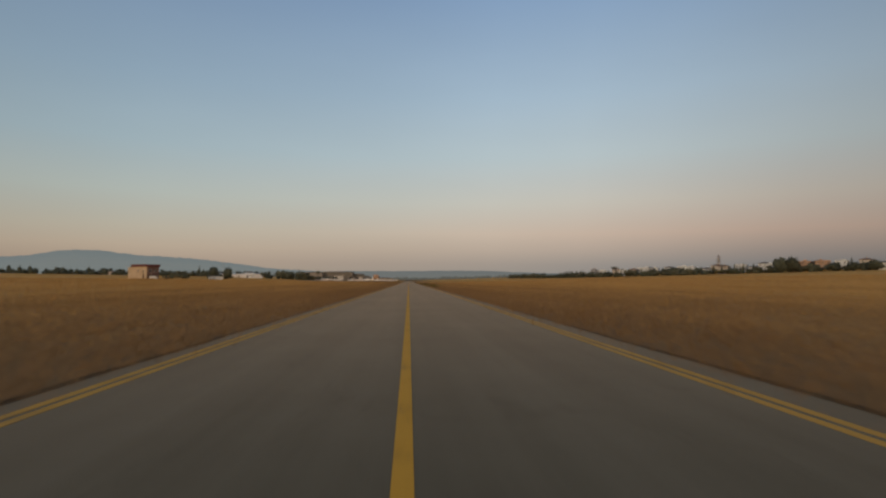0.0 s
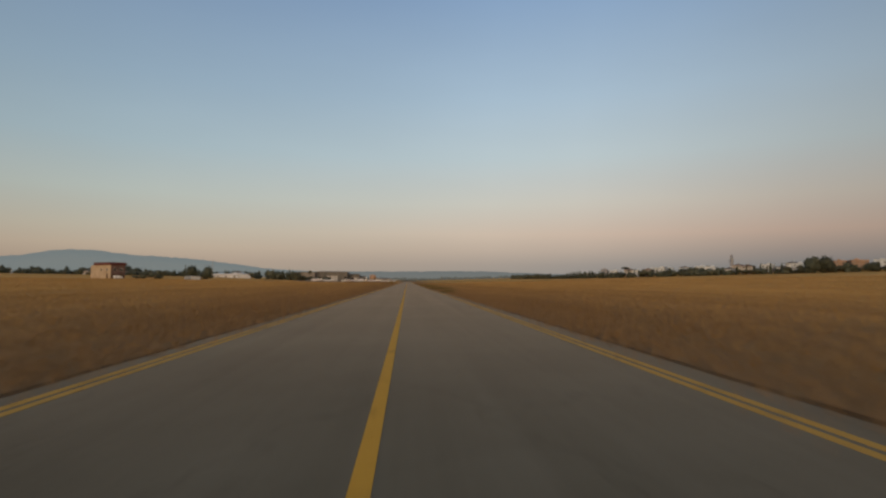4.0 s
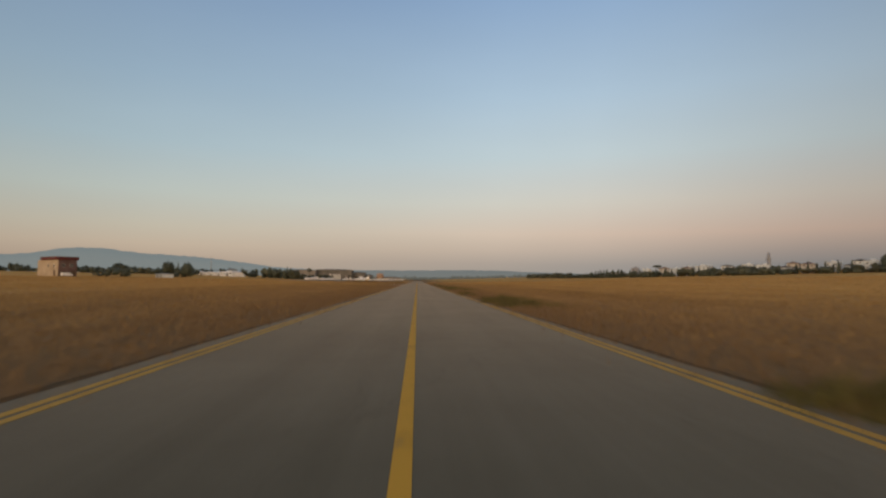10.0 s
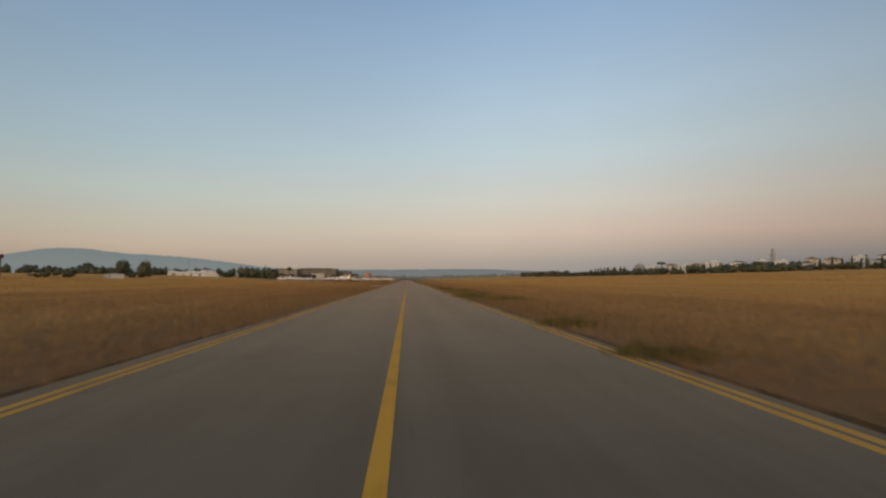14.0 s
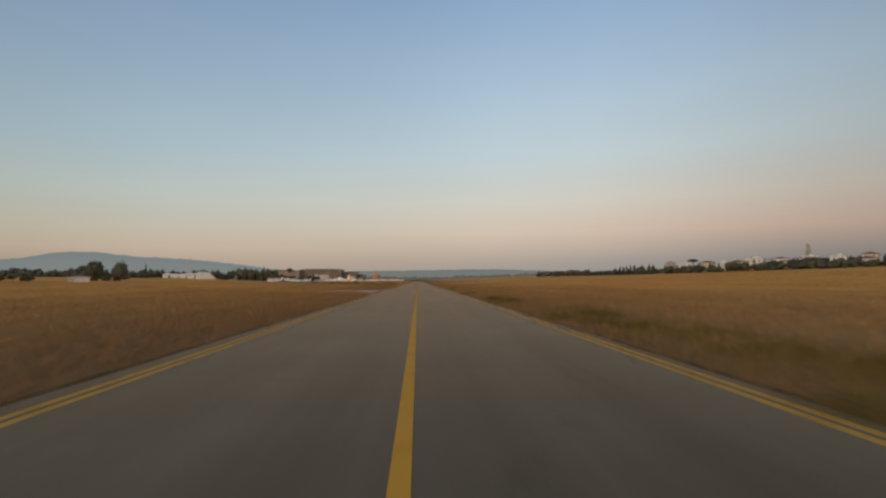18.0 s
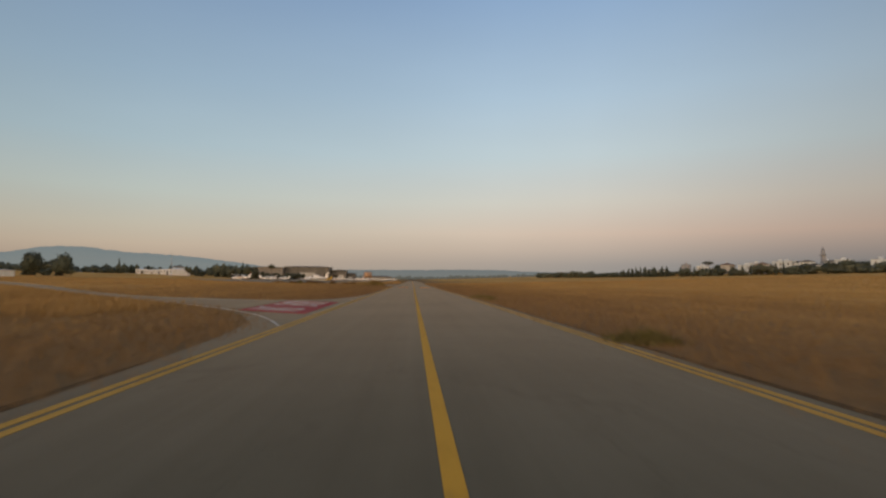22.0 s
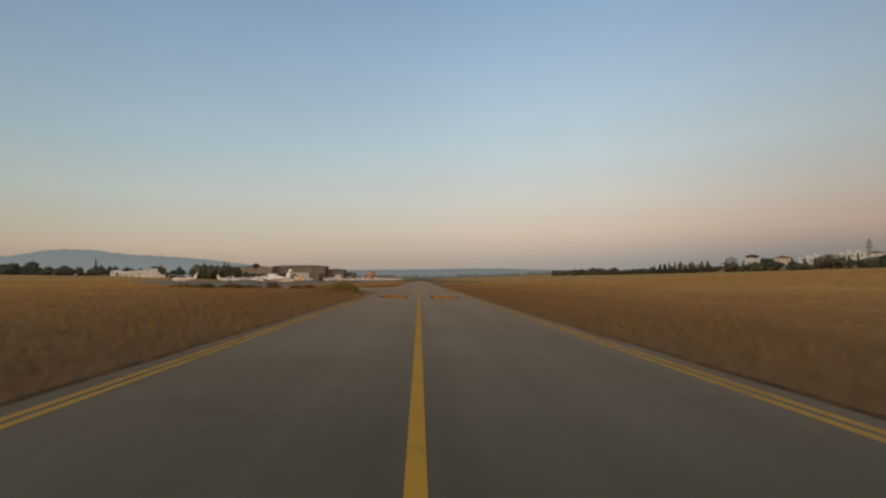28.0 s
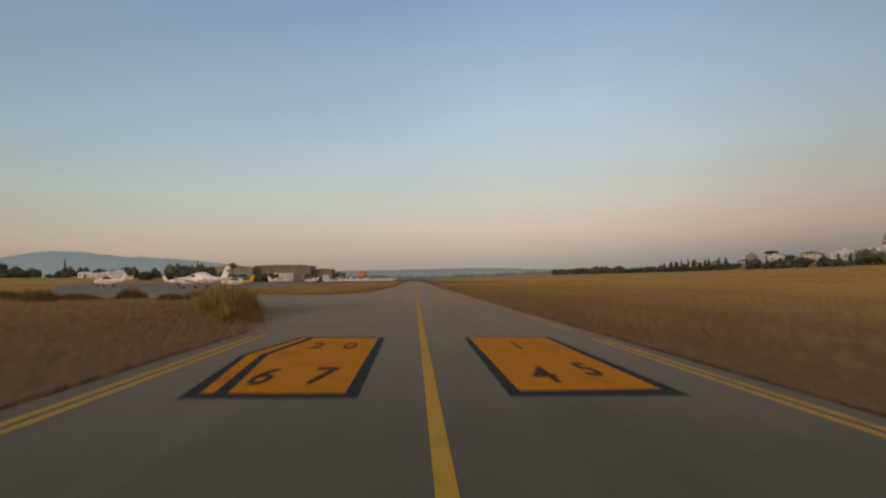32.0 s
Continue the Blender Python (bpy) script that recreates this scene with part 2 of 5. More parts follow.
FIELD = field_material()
ASPHALT = asphalt_material()
CONCRETE = material("apron_concrete", [(0.21, 0.16, 0.105), (0.27, 0.21, 0.14), (0.33, 0.26, 0.18)], 0.12, bump=0.1, gloss=0.03)
# soil brown kept dark to stand in for shade under the grass edge
SHADE_SOIL = material("shade_toned_soil", [(0.05, 0.03, 0.014), (0.08, 0.05, 0.024), (0.13, 0.085, 0.04)], 0.8, bump=0.5, gloss=0.03)
YELLOW = paint_material("yellow_road_paint", (0.6, 0.315, 0.045), (0.33, 0.21, 0.08))
YELLOW_FADED = paint_material("faded_yellow_road_paint", (0.5, 0.285, 0.062), (0.27, 0.18, 0.085))
WHITE_PAINT = paint_material("white_road_paint", (0.52, 0.51, 0.47), (0.2, 0.18, 0.16))
WHITE_FADED = paint_material("faded_white_road_paint", (0.4, 0.38, 0.34), (0.2, 0.17, 0.13))
RED_PAINT = paint_material("red_road_paint", (0.34, 0.062, 0.057), (0.3, 0.125, 0.1))
ORANGE_PAINT = paint_material("orange_road_paint", (0.64, 0.215, 0.003), (0.42, 0.15, 0.008))
BROWN_PAINT = paint_material("rubbed_brown_paint", (0.19, 0.075, 0.012), (0.4, 0.15, 0.01))
FIGURE_PAINT = paint_material("worn_dark_brown_paint", (0.075, 0.034, 0.016), (0.26, 0.1, 0.014))
BLACK_PAINT = paint_material("black_road_paint", (0.04, 0.035, 0.03), (0.08, 0.066, 0.05))
def blade_material(name, colours):
    """Thin dry leaves: each blade its own tone, patches of colour over the field."""
    m = material(name, colours, 0.06, bump=0.0, fine=9, rough=0.9, stretch=(2.2, 0.35, 1.0))
    t = m.node_tree
    s = t.nodes["Principled BSDF"]
    base = s.inputs["Base Color"].links[0].from_socket
    geo = t.nodes.new("ShaderNodeNewGeometry")
    tone = t.nodes.new("ShaderNodeMapRange")
    tone.inputs["To Min"].default_value, tone.inputs["To Max"].default_value = 0.88, 1.12
    link(t, geo, "Random Per Island", tone, "Value")
    mult = t.nodes.new("ShaderNodeVectorMath")
    mult.operation = "SCALE"
    t.links.new(base, mult.inputs[0])
    link(t, tone, "Result", mult, "Scale")
    link(t, mult, "Vector", s, "Base Color")
    s.inputs["Specular IOR Level"].default_value = 0.15
    return m


BLADE = blade_material("dry_grass_blades", [(0.203, 0.13, 0.063), (0.228, 0.147, 0.073), (0.258, 0.17, 0.085)])
BLADE_GOLD = blade_material("golden_grass_blades", [(0.276, 0.175, 0.07), (0.345, 0.222, 0.089), (0.424, 0.28, 0.113)])
BLADE_GREEN = blade_material("green_weed_leaves", [(0.08, 0.075, 0.027), (0.13, 0.113, 0.038), (0.21, 0.16, 0.055)])
LEAF_RUST = blade_material("rusty_bush_foliage", [(0.1, 0.06, 0.026), (0.15, 0.092, 0.038), (0.2, 0.125, 0.05)])
# dark foliage colour lifted and greyed a little to imitate distance haze
LEAF_DARK = material("dark_foliage", [(0.042, 0.052, 0.04), (0.063, 0.075, 0.056), (0.09, 0.103, 0.073)], 0.9, bump=0.3, vary=0.25)
LEAF_OLIVE = material("olive_foliage", [(0.055, 0.061, 0.043), (0.085, 0.091, 0.06), (0.12, 0.123, 0.08)], 0.8, bump=0.3, vary=0.25)
LEAF_HAZE = backdrop_material("foliage_haze_glow", (0.05, 0.055, 0.04), (0.085, 0.085, 0.075))
LEAF_DRY = blade_material("dry_bush_foliage", [(0.18, 0.125, 0.042), (0.25, 0.18, 0.062), (0.32, 0.235, 0.085)])
BARK = material("bark", [(0.05, 0.037, 0.026), (0.11, 0.085, 0.062)], 3.0, bump=0.6, stretch=(1, 1, 0.25))
WALL_WHITE = material("white_stucco", [(0.42, 0.46, 0.48), (0.53, 0.575, 0.6), (0.62, 0.67, 0.69)], 0.3, bump=0.2, vary=0.1)
WALL_CREAM = material("cream_stucco", [(0.35, 0.33, 0.3), (0.45, 0.43, 0.39), (0.52, 0.5, 0.46)], 0.3, bump=0.2, vary=0.1)
SHEET_WHITE = material("white_painted_sheet_metal", [(0.62, 0.64, 0.64), (0.74, 0.75, 0.75), (0.8, 0.81, 0.8)], 0.3, rough=0.5, bump=0.05)
# stone colour made paler and bluer to imitate haze before the tower
STONE_HAZE = material("haze_toned_stone", [(0.22, 0.235, 0.27), (0.27, 0.285, 0.32), (0.32, 0.335, 0.37)], 0.2, bump=0.2)
WALL_PINK = material("ochre_pink_stucco", [(0.3, 0.2, 0.14), (0.38, 0.26, 0.18), (0.44, 0.3, 0.22)], 0.3, bump=0.2, vary=0.08)
WALL_TAN = material("tan_render", [(0.33, 0.265, 0.185), (0.43, 0.35, 0.25), (0.5, 0.41, 0.3)], 0.25, bump=0.2)
WALL_TAN_SHADE = material("shade_brown_render", [(0.1, 0.062, 0.056), (0.14, 0.09, 0.082), (0.18, 0.118, 0.105)], 0.25, bump=0.2)
WALL_GREY = material("grey_render", [(0.2, 0.185, 0.165), (0.27, 0.25, 0.225), (0.33, 0.31, 0.28)], 0.2, bump=0.2, vary=0.1)
METAL_GREY = material("grey_sheet_metal", [(0.1, 0.1, 0.095), (0.15, 0.145, 0.135), (0.2, 0.19, 0.175)], 0.25, rough=0.55, metal=0.3, bump=0.1)
METAL_LIGHT = material("pale_sheet_metal", [(0.36, 0.36, 0.36), (0.46, 0.46, 0.45), (0.54, 0.54, 0.53)], 0.25, rough=0.5, metal=0.2, bump=0.1)
ROOF_DARK = material("weathered_dark_roof", [(0.06, 0.055, 0.05), (0.1, 0.09, 0.08), (0.14, 0.125, 0.11)], 0.4, bump=0.4, vary=0.15)
ROOF_TILE = material("clay_roof_tiles", [(0.12, 0.075, 0.058), (0.17, 0.11, 0.085), (0.23, 0.155, 0.12)], 0.8, bump=0.5, vary=0.15)
ROOF_RED = material("dark_red_fascia", [(0.085, 0.026, 0.026), (0.12, 0.036, 0.036), (0.15, 0.05, 0.048)], 0.5, bump=0.2)
FRAME_PAINT = material("white_window_frame", [(0.45, 0.44, 0.42), (0.6, 0.59, 0.56)], 1.0, rough=0.5, bump=0.05)
SHUTTER = material("brown_shutter", [(0.07, 0.045, 0.03), (0.12, 0.08, 0.05)], 1.0, rough=0.7, bump=0.1)
GLASS = material("dark_window_glass", [(0.012, 0.014, 0.016), (0.025, 0.028, 0.03)], 0.7, rough=0.06, bump=0.0)
PLANE_WHITE = material("white_aircraft_paint", [(0.66, 0.66, 0.64), (0.76, 0.76, 0.75), (0.8, 0.8, 0.79)], 0.6, rough=0.3, bump=0.02, coat=0.4)
PLANE_YELLOW = material("yellow_aircraft_paint", [(0.55, 0.34, 0.02), (0.66, 0.42, 0.03)], 0.8, rough=0.35, bump=0.02, coat=0.3)
PLANE_RED = material("red_aircraft_paint", [(0.3, 0.03, 0.025), (0.4, 0.045, 0.035)], 0.8, rough=0.35, bump=0.02, coat=0.3)
PLANE_BLUE = material("dark_blue_aircraft_stripe", [(0.02, 0.03, 0.08), (0.03, 0.045, 0.12)], 0.8, rough=0.35, bump=0.02, coat=0.3)
RUBBER = material("black_rubber", [(0.012, 0.012, 0.012), (0.03, 0.03, 0.03)], 6.0, rough=0.85, bump=0.1)
STEEL = material("grey_steel", [(0.2, 0.2, 0.2), (0.32, 0.32, 0.31)], 2.0, rough=0.45, metal=0.6, bump=0.05)
# the blue and grey of the ranges is haze, put in as glow
MOUNTAIN = backdrop_material("far_mountain_haze_glow", (0.06, 0.06, 0.05), (0.172, 0.2, 0.2))
HILL = backdrop_material("far_hill_haze_glow", (0.05, 0.05, 0.04), (0.15, 0.165, 0.162))


# ---- building helpers ----
def rise(x, y=0.0):
    """The lie of the land: level along the taxiway and on its left, rising slowly to the right."""
    a = max(abs(x) - 5.2, 0.0)
    return 0.041 * a * a / (a + 80) if x > 0 else 0.0085 * a * a / (a + 60)


def part(name, bm, mat, parent=None, label="", smooth=False):
    me = bpy.data.meshes.new(name)
    bmesh.ops.recalc_face_normals(bm, faces=bm.faces)
    bm.to_mesh(me)
    bm.free()
    return mesh_part(name, me, mat, parent, label, smooth)


def mesh_part(name, me, mat, parent=None, label="", smooth=False):
    if mat and not me.materials:
        me.materials.append(mat)
    if smooth:
        me.polygons.foreach_set("use_smooth", [True] * len(me.polygons))
    ob = new(name, me)
    ob.parent = parent
    if label:
        tagged(ob, label)
    return ob


def thing(name, label, category, group="", kind="", at=None):
    ob = tagged(new(name), label, category, group, kind)
    if at is not None:
        ob.matrix_basis = at
    return ob


def box(bm, x0, x1, y0, y1, z0, z1, bevel=0.0):
    """A box between two corners, added to bm."""
    made = bmesh.ops.create_cube(bm, size=1)["verts"]
    for v in made:
        v.co = Vector((x0 + (v.co.x + 0.5) * (x1 - x0), y0 + (v.co.y + 0.5) * (y1 - y0), z0 + (v.co.z + 0.5) * (z1 - z0)))
    if bevel:
        edges = {e for v in made for e in v.link_edges}
        bmesh.ops.bevel(bm, geom=list(edges), offset=bevel, segments=1, affect="EDGES", profile=0.5)
    return bm


def cubes(*boxes, bevel=0.0):
    bm = bmesh.new()
    for b in boxes:
        box(bm, *b, bevel=bevel)
    return bm


def slab(points, z0, z1):
    """A flat plate with the outline given by points (x, y)."""
    bm = bmesh.new()
    top = bm.faces.new([bm.verts.new((x, y, z1)) for x, y in points])
    low = bmesh.ops.extrude_face_region(bm, geom=[top])
    bmesh.ops.translate(bm, verts=[v for v in low["geom"] if isinstance(v, bmesh.types.BMVert)], vec=(0, 0, z0 - z1))
    bmesh.ops.triangulate(bm, faces=bm.faces)
    return bm


def loft(rings, close_ends=True):
    """A skin over rings of points with equal counts."""
    bm = bmesh.new()
    rows = [[bm.verts.new(p) for p in ring] for ring in rings]
    n = len(rows[0])
    for a, b in zip(rows, rows[1:]):
        for i in range(n):
            bm.faces.new((a[i], a[(i + 1) % n], b[(i + 1) % n], b[i]))
    if close_ends:
        bm.faces.new(rows[0])
        bm.faces.new(rows[-1][::-1])
    return bm


def oval(x, y, z, rx, rz, n=12, power=1.0):
    """A ring across the y axis."""
    out = []
    for i in range(n):
        a = 2 * math.pi * i / n
        c, s = math.cos(a), math.sin(a)
        out.append((x + rx * math.copysign(abs(c) ** power, c), y, z + rz * math.copysign(abs(s) ** power, s)))
    return out


def strip(points, width, z, step=0.0):
    """A painted line of that width along points (x, y), as a thin plate."""
    bm = bmesh.new()
    n = len(points)
    rows = []
    for i, (x, y) in enumerate(points):
        a, b = points[max(i - 1, 0)], points[min(i + 1, n - 1)]
        d = Vector((b[0] - a[0], b[1] - a[1])).normalized()
        s = Vector((-d.y, d.x)) * width / 2
        rows.append([bm.verts.new((x + s.x, y + s.y, z + step)), bm.verts.new((x - s.x, y - s.y, z + step)),
                     bm.verts.new((x - s.x, y - s.y, z - 0.012)), bm.verts.new((x + s.x, y + s.y, z - 0.012))])
    for a, b in zip(rows, rows[1:]):
        for i in range(4):
            bm.faces.new((a[i], a[(i + 1) % 4], b[(i + 1) % 4], b[i]))
    bm.faces.new(rows[0])
    bm.faces.new(rows[-1][::-1])
    return bm


def smooth_path(points, per=6):
    """A Catmull-Rom curve through points (x, y)."""
    out = []
    p = [points[0], *points, points[-1]]
    for i in range(1, len(p) - 2):
        for k in range(per):
            t = k / per
            out.append(tuple(0.5 * (2 * p[i][c] + (p[i + 1][c] - p[i - 1][c]) * t
                                    + (2 * p[i - 1][c] - 5 * p[i][c] + 4 * p[i + 1][c] - p[i + 2][c]) * t * t
                                    + (3 * p[i][c] - p[i - 1][c] - 3 * p[i + 1][c] + p[i + 2][c]) * t ** 3) for c in (0, 1)))
    out.append(points[-1])
    return out


def lettering(name, text, mat, parent, m, size=1.0, depth=0.004, bold=0.012):
    """Painted characters as a thin mesh."""
    curve = bpy.data.curves.new(name, "FONT")
    curve.body, curve.size, curve.extrude, curve.offset = text, size, depth, bold * size
    curve.align_x, curve.align_y = "CENTER", "CENTER"
    carrier = bpy.data.objects.new(name, curve)
    scene.collection.objects.link(carrier)
    me = bpy.data.meshes.new_from_object(carrier.evaluated_get(bpy.context.evaluated_depsgraph_get()))
    bpy.data.objects.remove(carrier)
    me.name = name
    me.transform(m)
    for v in me.vertices:
        v.co.z += crossfall(v.co.x, v.co.y)
    me.materials.clear()
    return mesh_part(name, me, mat, parent)


# ---- the ground and the paved surfaces ----
def grid_axis(spans):
    out = []
    for a, b, n in spans:
        out += [a + (b - a) * i / n for i in range(n)]
    return out + [spans[-1][1]]


def sheet(name, xs, ys, height, mat):
    xs, ys = np.array(xs), np.array(ys)
    verts = [(x, y, height(x, y)) for y in ys for x in xs]
    w = len(xs)
    faces = [(j * w + i, j * w + i + 1, (j + 1) * w + i + 1, (j + 1) * w + i) for j in range(len(ys) - 1) for i in range(w - 1)]
    me = bpy.data.meshes.new(name)
    me.from_pydata(verts, [], faces)
    return mesh_part(name, me, mat, smooth=True)


BELT_LINE = [(220, 1206), (232, 950), (240, 720), (262, 640), (300, 575), (345, 520), (400, 455), (470, 390)]


def land(x, y):
    bank = 0.0
    if x > 200 and 330 < y < 1300:
        edge = float(np.interp(y, [p[1] for p in BELT_LINE][::-1], [p[0] for p in BELT_LINE][::-1]))
        k = min(max((x - edge - 2) / 24, 0.0), 1.0)
        bank = 3.4 * k * k * (3 - 2 * k)
    a = min(abs(x), 450.0)
    h = rise(math.copysign(a, x))
    # shallow swells in the meadow, none beside the pavement
    calm = min(max((abs(x) - 6) / 30, 0), 1)
    # a low swell behind the field on the left
    b = max(-x - 100, 0.0)
    h += min(0.03 * b * b / (b + 60), 2.6) * min(max((y - 430) / 150, 0.0), 1.0)
    # the plain climbs a little towards the hills
    far = 0.0042 * max(math.hypot(x, y) - 950, 0.0)
    return h + bank + far + crossfall(x, y) - 0.04 + calm * 0.04 * noise.noise(Vector((x * 0.03, y * 0.02, 3.1)))


XS = grid_axis([(-4600, -700, 12), (-700, -160, 30), (-160, -30, 26), (-30, 30, 40), (30, 160, 26), (160, 500, 42), (500, 700, 8), (700, 4600, 12)])
YS = grid_axis([(-900, -40, 10), (-40, 520, 140), (520, 1300, 50), (1300, 4700, 14)])
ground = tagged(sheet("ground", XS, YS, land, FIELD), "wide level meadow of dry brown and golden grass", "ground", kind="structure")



def edge_of(x_sign, y):
    """Where the grass begins beside the pavement, a little uneven; the right shoulder is wide at first."""
    line = 4.66 if x_sign < 0 else float(np.interp(y, (0, 95, 135, 245, 290), (5.1, 5.05, 4.74, 4.74, 4.85)))
    return x_sign * (line + 0.06 * noise.noise(Vector((x_sign * 7, y * 0.35, 0))) + 0.05 * noise.noise(Vector((x_sign * 3, y * 1.6, 5))))


taxiway = tagged(part("taxiway", loft([[(x, y, z + crossfall(x, y)) for x, z in ((edge_of(-1, y), -0.25), (edge_of(1, y), -0.25), (edge_of(1, y), 0.0), (edge_of(-1, y), 0.0))] for y in np.arange(-60, 1121, 1.5).tolist()]), ASPHALT),
                 "worn grey asphalt taxiway with yellow centre and edge lines", "taxiway", kind="structure")

# the link that leaves the taxiway half left, behind the red marking
LINK_NEAR = smooth_path([(-4.6, 243.0), (-4.95, 250.5), (-5.4, 254.8), (-6.1, 257.9), (-7.3, 261.1), (-9.1, 264.2), (-12.4, 268.7), (-20.0, 277.0), (-60.0, 320.0), (-120, 382)])
LINK_FAR = smooth_path([(-122, 392), (-62.0, 329.0), (-26.0, 286.3), (-14.0, 278.0), (-9.2, 276.4), (-7.1, 277.3), (-5.8, 280.6), (-5.1, 287.0), (-4.6, 295.0)])


def laid(bm, extra=lambda x: 0.0):
    for v in bm.verts:
        v.co.z += crossfall(v.co.x, v.co.y) + extra(v.co.x)
    return bm


def lifted(bm, amount=0.0):
    """Lays a flat piece on the land, cut finely enough to follow it."""
    for axis in (0, 1):
        side = [v.co[axis] for v in bm.verts]
        for k in range(math.ceil(min(side) / 4), math.floor(max(side) / 4) + 1):
            at, out = Vector((0, 0, 0)), Vector((0, 0, 0))
            at[axis], out[axis] = k * 4.0, 1.0
            bmesh.ops.bisect_plane(bm, geom=bm.verts[:] + bm.edges[:] + bm.faces[:], plane_co=at, plane_no=out)
    return laid(bm, lambda x: rise(x) + amount)


link_taxiway = tagged(part("link_taxiway", lifted(slab(LINK_NEAR + LINK_FAR, -0.2, -0.006)), ASPHALT),
                      "grey asphalt link leading off between dry grass", "taxiway", kind="structure")
ENTRY = smooth_path([(-4.5, 346.5), (-5.4, 353.0), (-8.3, 361.0), (-13, 368), (-19, 373), (-27, 377), (-40, 382), (-60, 388)])
ENTRY_FAR = smooth_path([(-46, 410), (-24, 394), (-15.5, 384.0), (-9.5, 383.0), (-6.4, 389.0), (-5.2, 412.0), (-4.6, 450.0)])
apron_entry = tagged(part("apron_entry", lifted(slab(ENTRY[:-6] + ENTRY_FAR, -0.2, -0.006)), ASPHALT),
                     "grey asphalt opening from the taxiway to the aircraft stands", "taxiway", kind="structure")
apron_outline = [(-124, 540), (-88, 474), (-63, 432), (-44, 401), (-30, 379), (-24, 396), (-22, 470), (-20, 560), (-16, 700), (-14, 860), (-110, 860), (-112, 700), (-120, 560)]
apron_bm = slab(apron_outline, -0.15, -0.012)
apron = tagged(part("apron", lifted(apron_bm, 0.035), CONCRETE), "pale grey concrete apron with parked aircraft", "apron", kind="structure")


# dark soil strips that imitate the shade at the foot of the grass
for sign, spans in ((-1, ((-60, 250), (289, 352), (420, 900))), (1, ((-60, 900),))):
    for y0, y1 in spans:
        n = int((y1 - y0) / 1.5)
        line = [y0 + (y1 - y0) * i / n for i in range(n + 1)]
        verge = bmesh.new()
        rows = [(verge.verts.new((edge_of(sign, y) - sign * 0.1, y, -0.01)), verge.verts.new((edge_of(sign, y) + sign * 0.3, y, -0.028))) for y in line]
        for p, q in zip(rows, rows[1:]):
            verge.faces.new((p[0], p[1], q[1], q[0]))
        part("edge_shade_strip", laid(verge), SHADE_SOIL, ground)


# ---- painted lines: parts of the taxiway ----
for x, y0, y1 in ((-4.25, -60, 347.5), (-4.04, -60, 348), (-4.25, 392, 900), (-4.04, 392, 900), (4.25, -60, 347.2), (4.47, -60, 146.9), (4.47, 148.6, 153.4),
                  (4.47, 154.0, 211.0), (4.47, 212.6, 216.4), (4.47, 219.6, 347.0), (4.25, 349.4, 900), (4.47, 349.8, 900)):
    n = max(int((y1 - y0) / 2), 1)
    part("edge_line", laid(strip([(x, y0 + (y1 - y0) * i / n) for i in range(n + 1)], 0.125, 0.004)), YELLOW_FADED, taxiway)
part("centre_line", laid(strip([(0, -60 + 2 * i) for i in range(480)], 0.165, 0.004)), YELLOW, taxiway, "solid yellow centre line")

# white curved edge lines of the link
near_white = smooth_path([(-4.4, 255.5), (-4.6, 256.1), (-5.0, 257.25), (-5.85, 259.3), (-6.95, 261.5), (-8.85, 264.4), (-11.2, 267.4), (-20.6, 278.2), (-60.8, 321.6)])
far_white = smooth_path([(-61.4, 327.0), (-25.4, 285.0), (-13.6, 276.9), (-9.0, 275.6), (-6.8, 276.2), (-5.6, 278.6), (-4.75, 282.4)])
for line in (near_white, far_white):
    part("curved_line", lifted(strip(line, 0.07, 0.004)), WHITE_PAINT if line is near_white else WHITE_FADED, link_taxiway, "thin white curved edge line")

# red marking with white words across the mouth of the link
RED = [(-4.77, 261.4), (-4.9, 273.1), (-8.4, 275.1), (-8.25, 263.8)]
red_panel = part("no_entry_marking", lifted(slab(RED, -0.012, 0.006)), RED_PAINT, link_taxiway, "faded red rectangle painted across the link")
skew = Matrix(((0, -1, 0, 0), (1, 0.78, 0, 0), (0, 0, 1, 0), (0, 0, 0, 1)))
lettering("letters", "NO    ENTRY", WHITE_PAINT, red_panel,
          Matrix.Translation((-6.55, 268.6, 0.011 + rise(-6.55))) @ skew @ Matrix.Diagonal((0.44, 1.0, 1.0, 1.0)), size=3.95, bold=-0.008)


def stand_marking(outline, field, words, faint):
    """Orange panel with a black border and black figures."""
    border = part("stand_marking", laid(slab(outline, -0.01, 0.004)), BLACK_PAINT, taxiway, "orange painted panel with black border and figures")
    for f in field:
        part("field", laid(slab(f, -0.01, 0.008)), ORANGE_PAINT, border)
    for text, x, y, w, h in words:
        lettering("figure", text, FIGURE_PAINT, border, Matrix.Translation((x, y, 0.012)) @ Matrix.Diagonal((w, h, 1, 1)), size=1.0)
    for text, x, y, w, h in faint:
        lettering("faint_figure", text, BROWN_PAINT, border, Matrix.Translation((x, y, 0.012)) @ Matrix.Diagonal((w, h, 1, 1)), size=1.0)


stand_marking([(-3.06, 340.4), (-0.92, 340.4), (-0.95, 347.4), (-3.04, 347.4), (-3.47, 344.2)],
              [[(-2.9, 340.72), (-2.74, 340.72), (-3.13, 344.2), (-2.8, 347.2), (-2.94, 347.2), (-3.36, 344.2)],
               [(-2.56, 340.72), (-1.1, 340.72), (-1.1, 347.2), (-2.64, 347.2), (-2.98, 344.2)]],
              [("6", -2.42, 341.85, 0.66, 1.9), ("7", -1.6, 341.9, 0.75, 2.0)], [("2", -2.3, 345.6, 0.6, 1.5), ("0", -1.6, 345.6, 0.6, 1.5)])
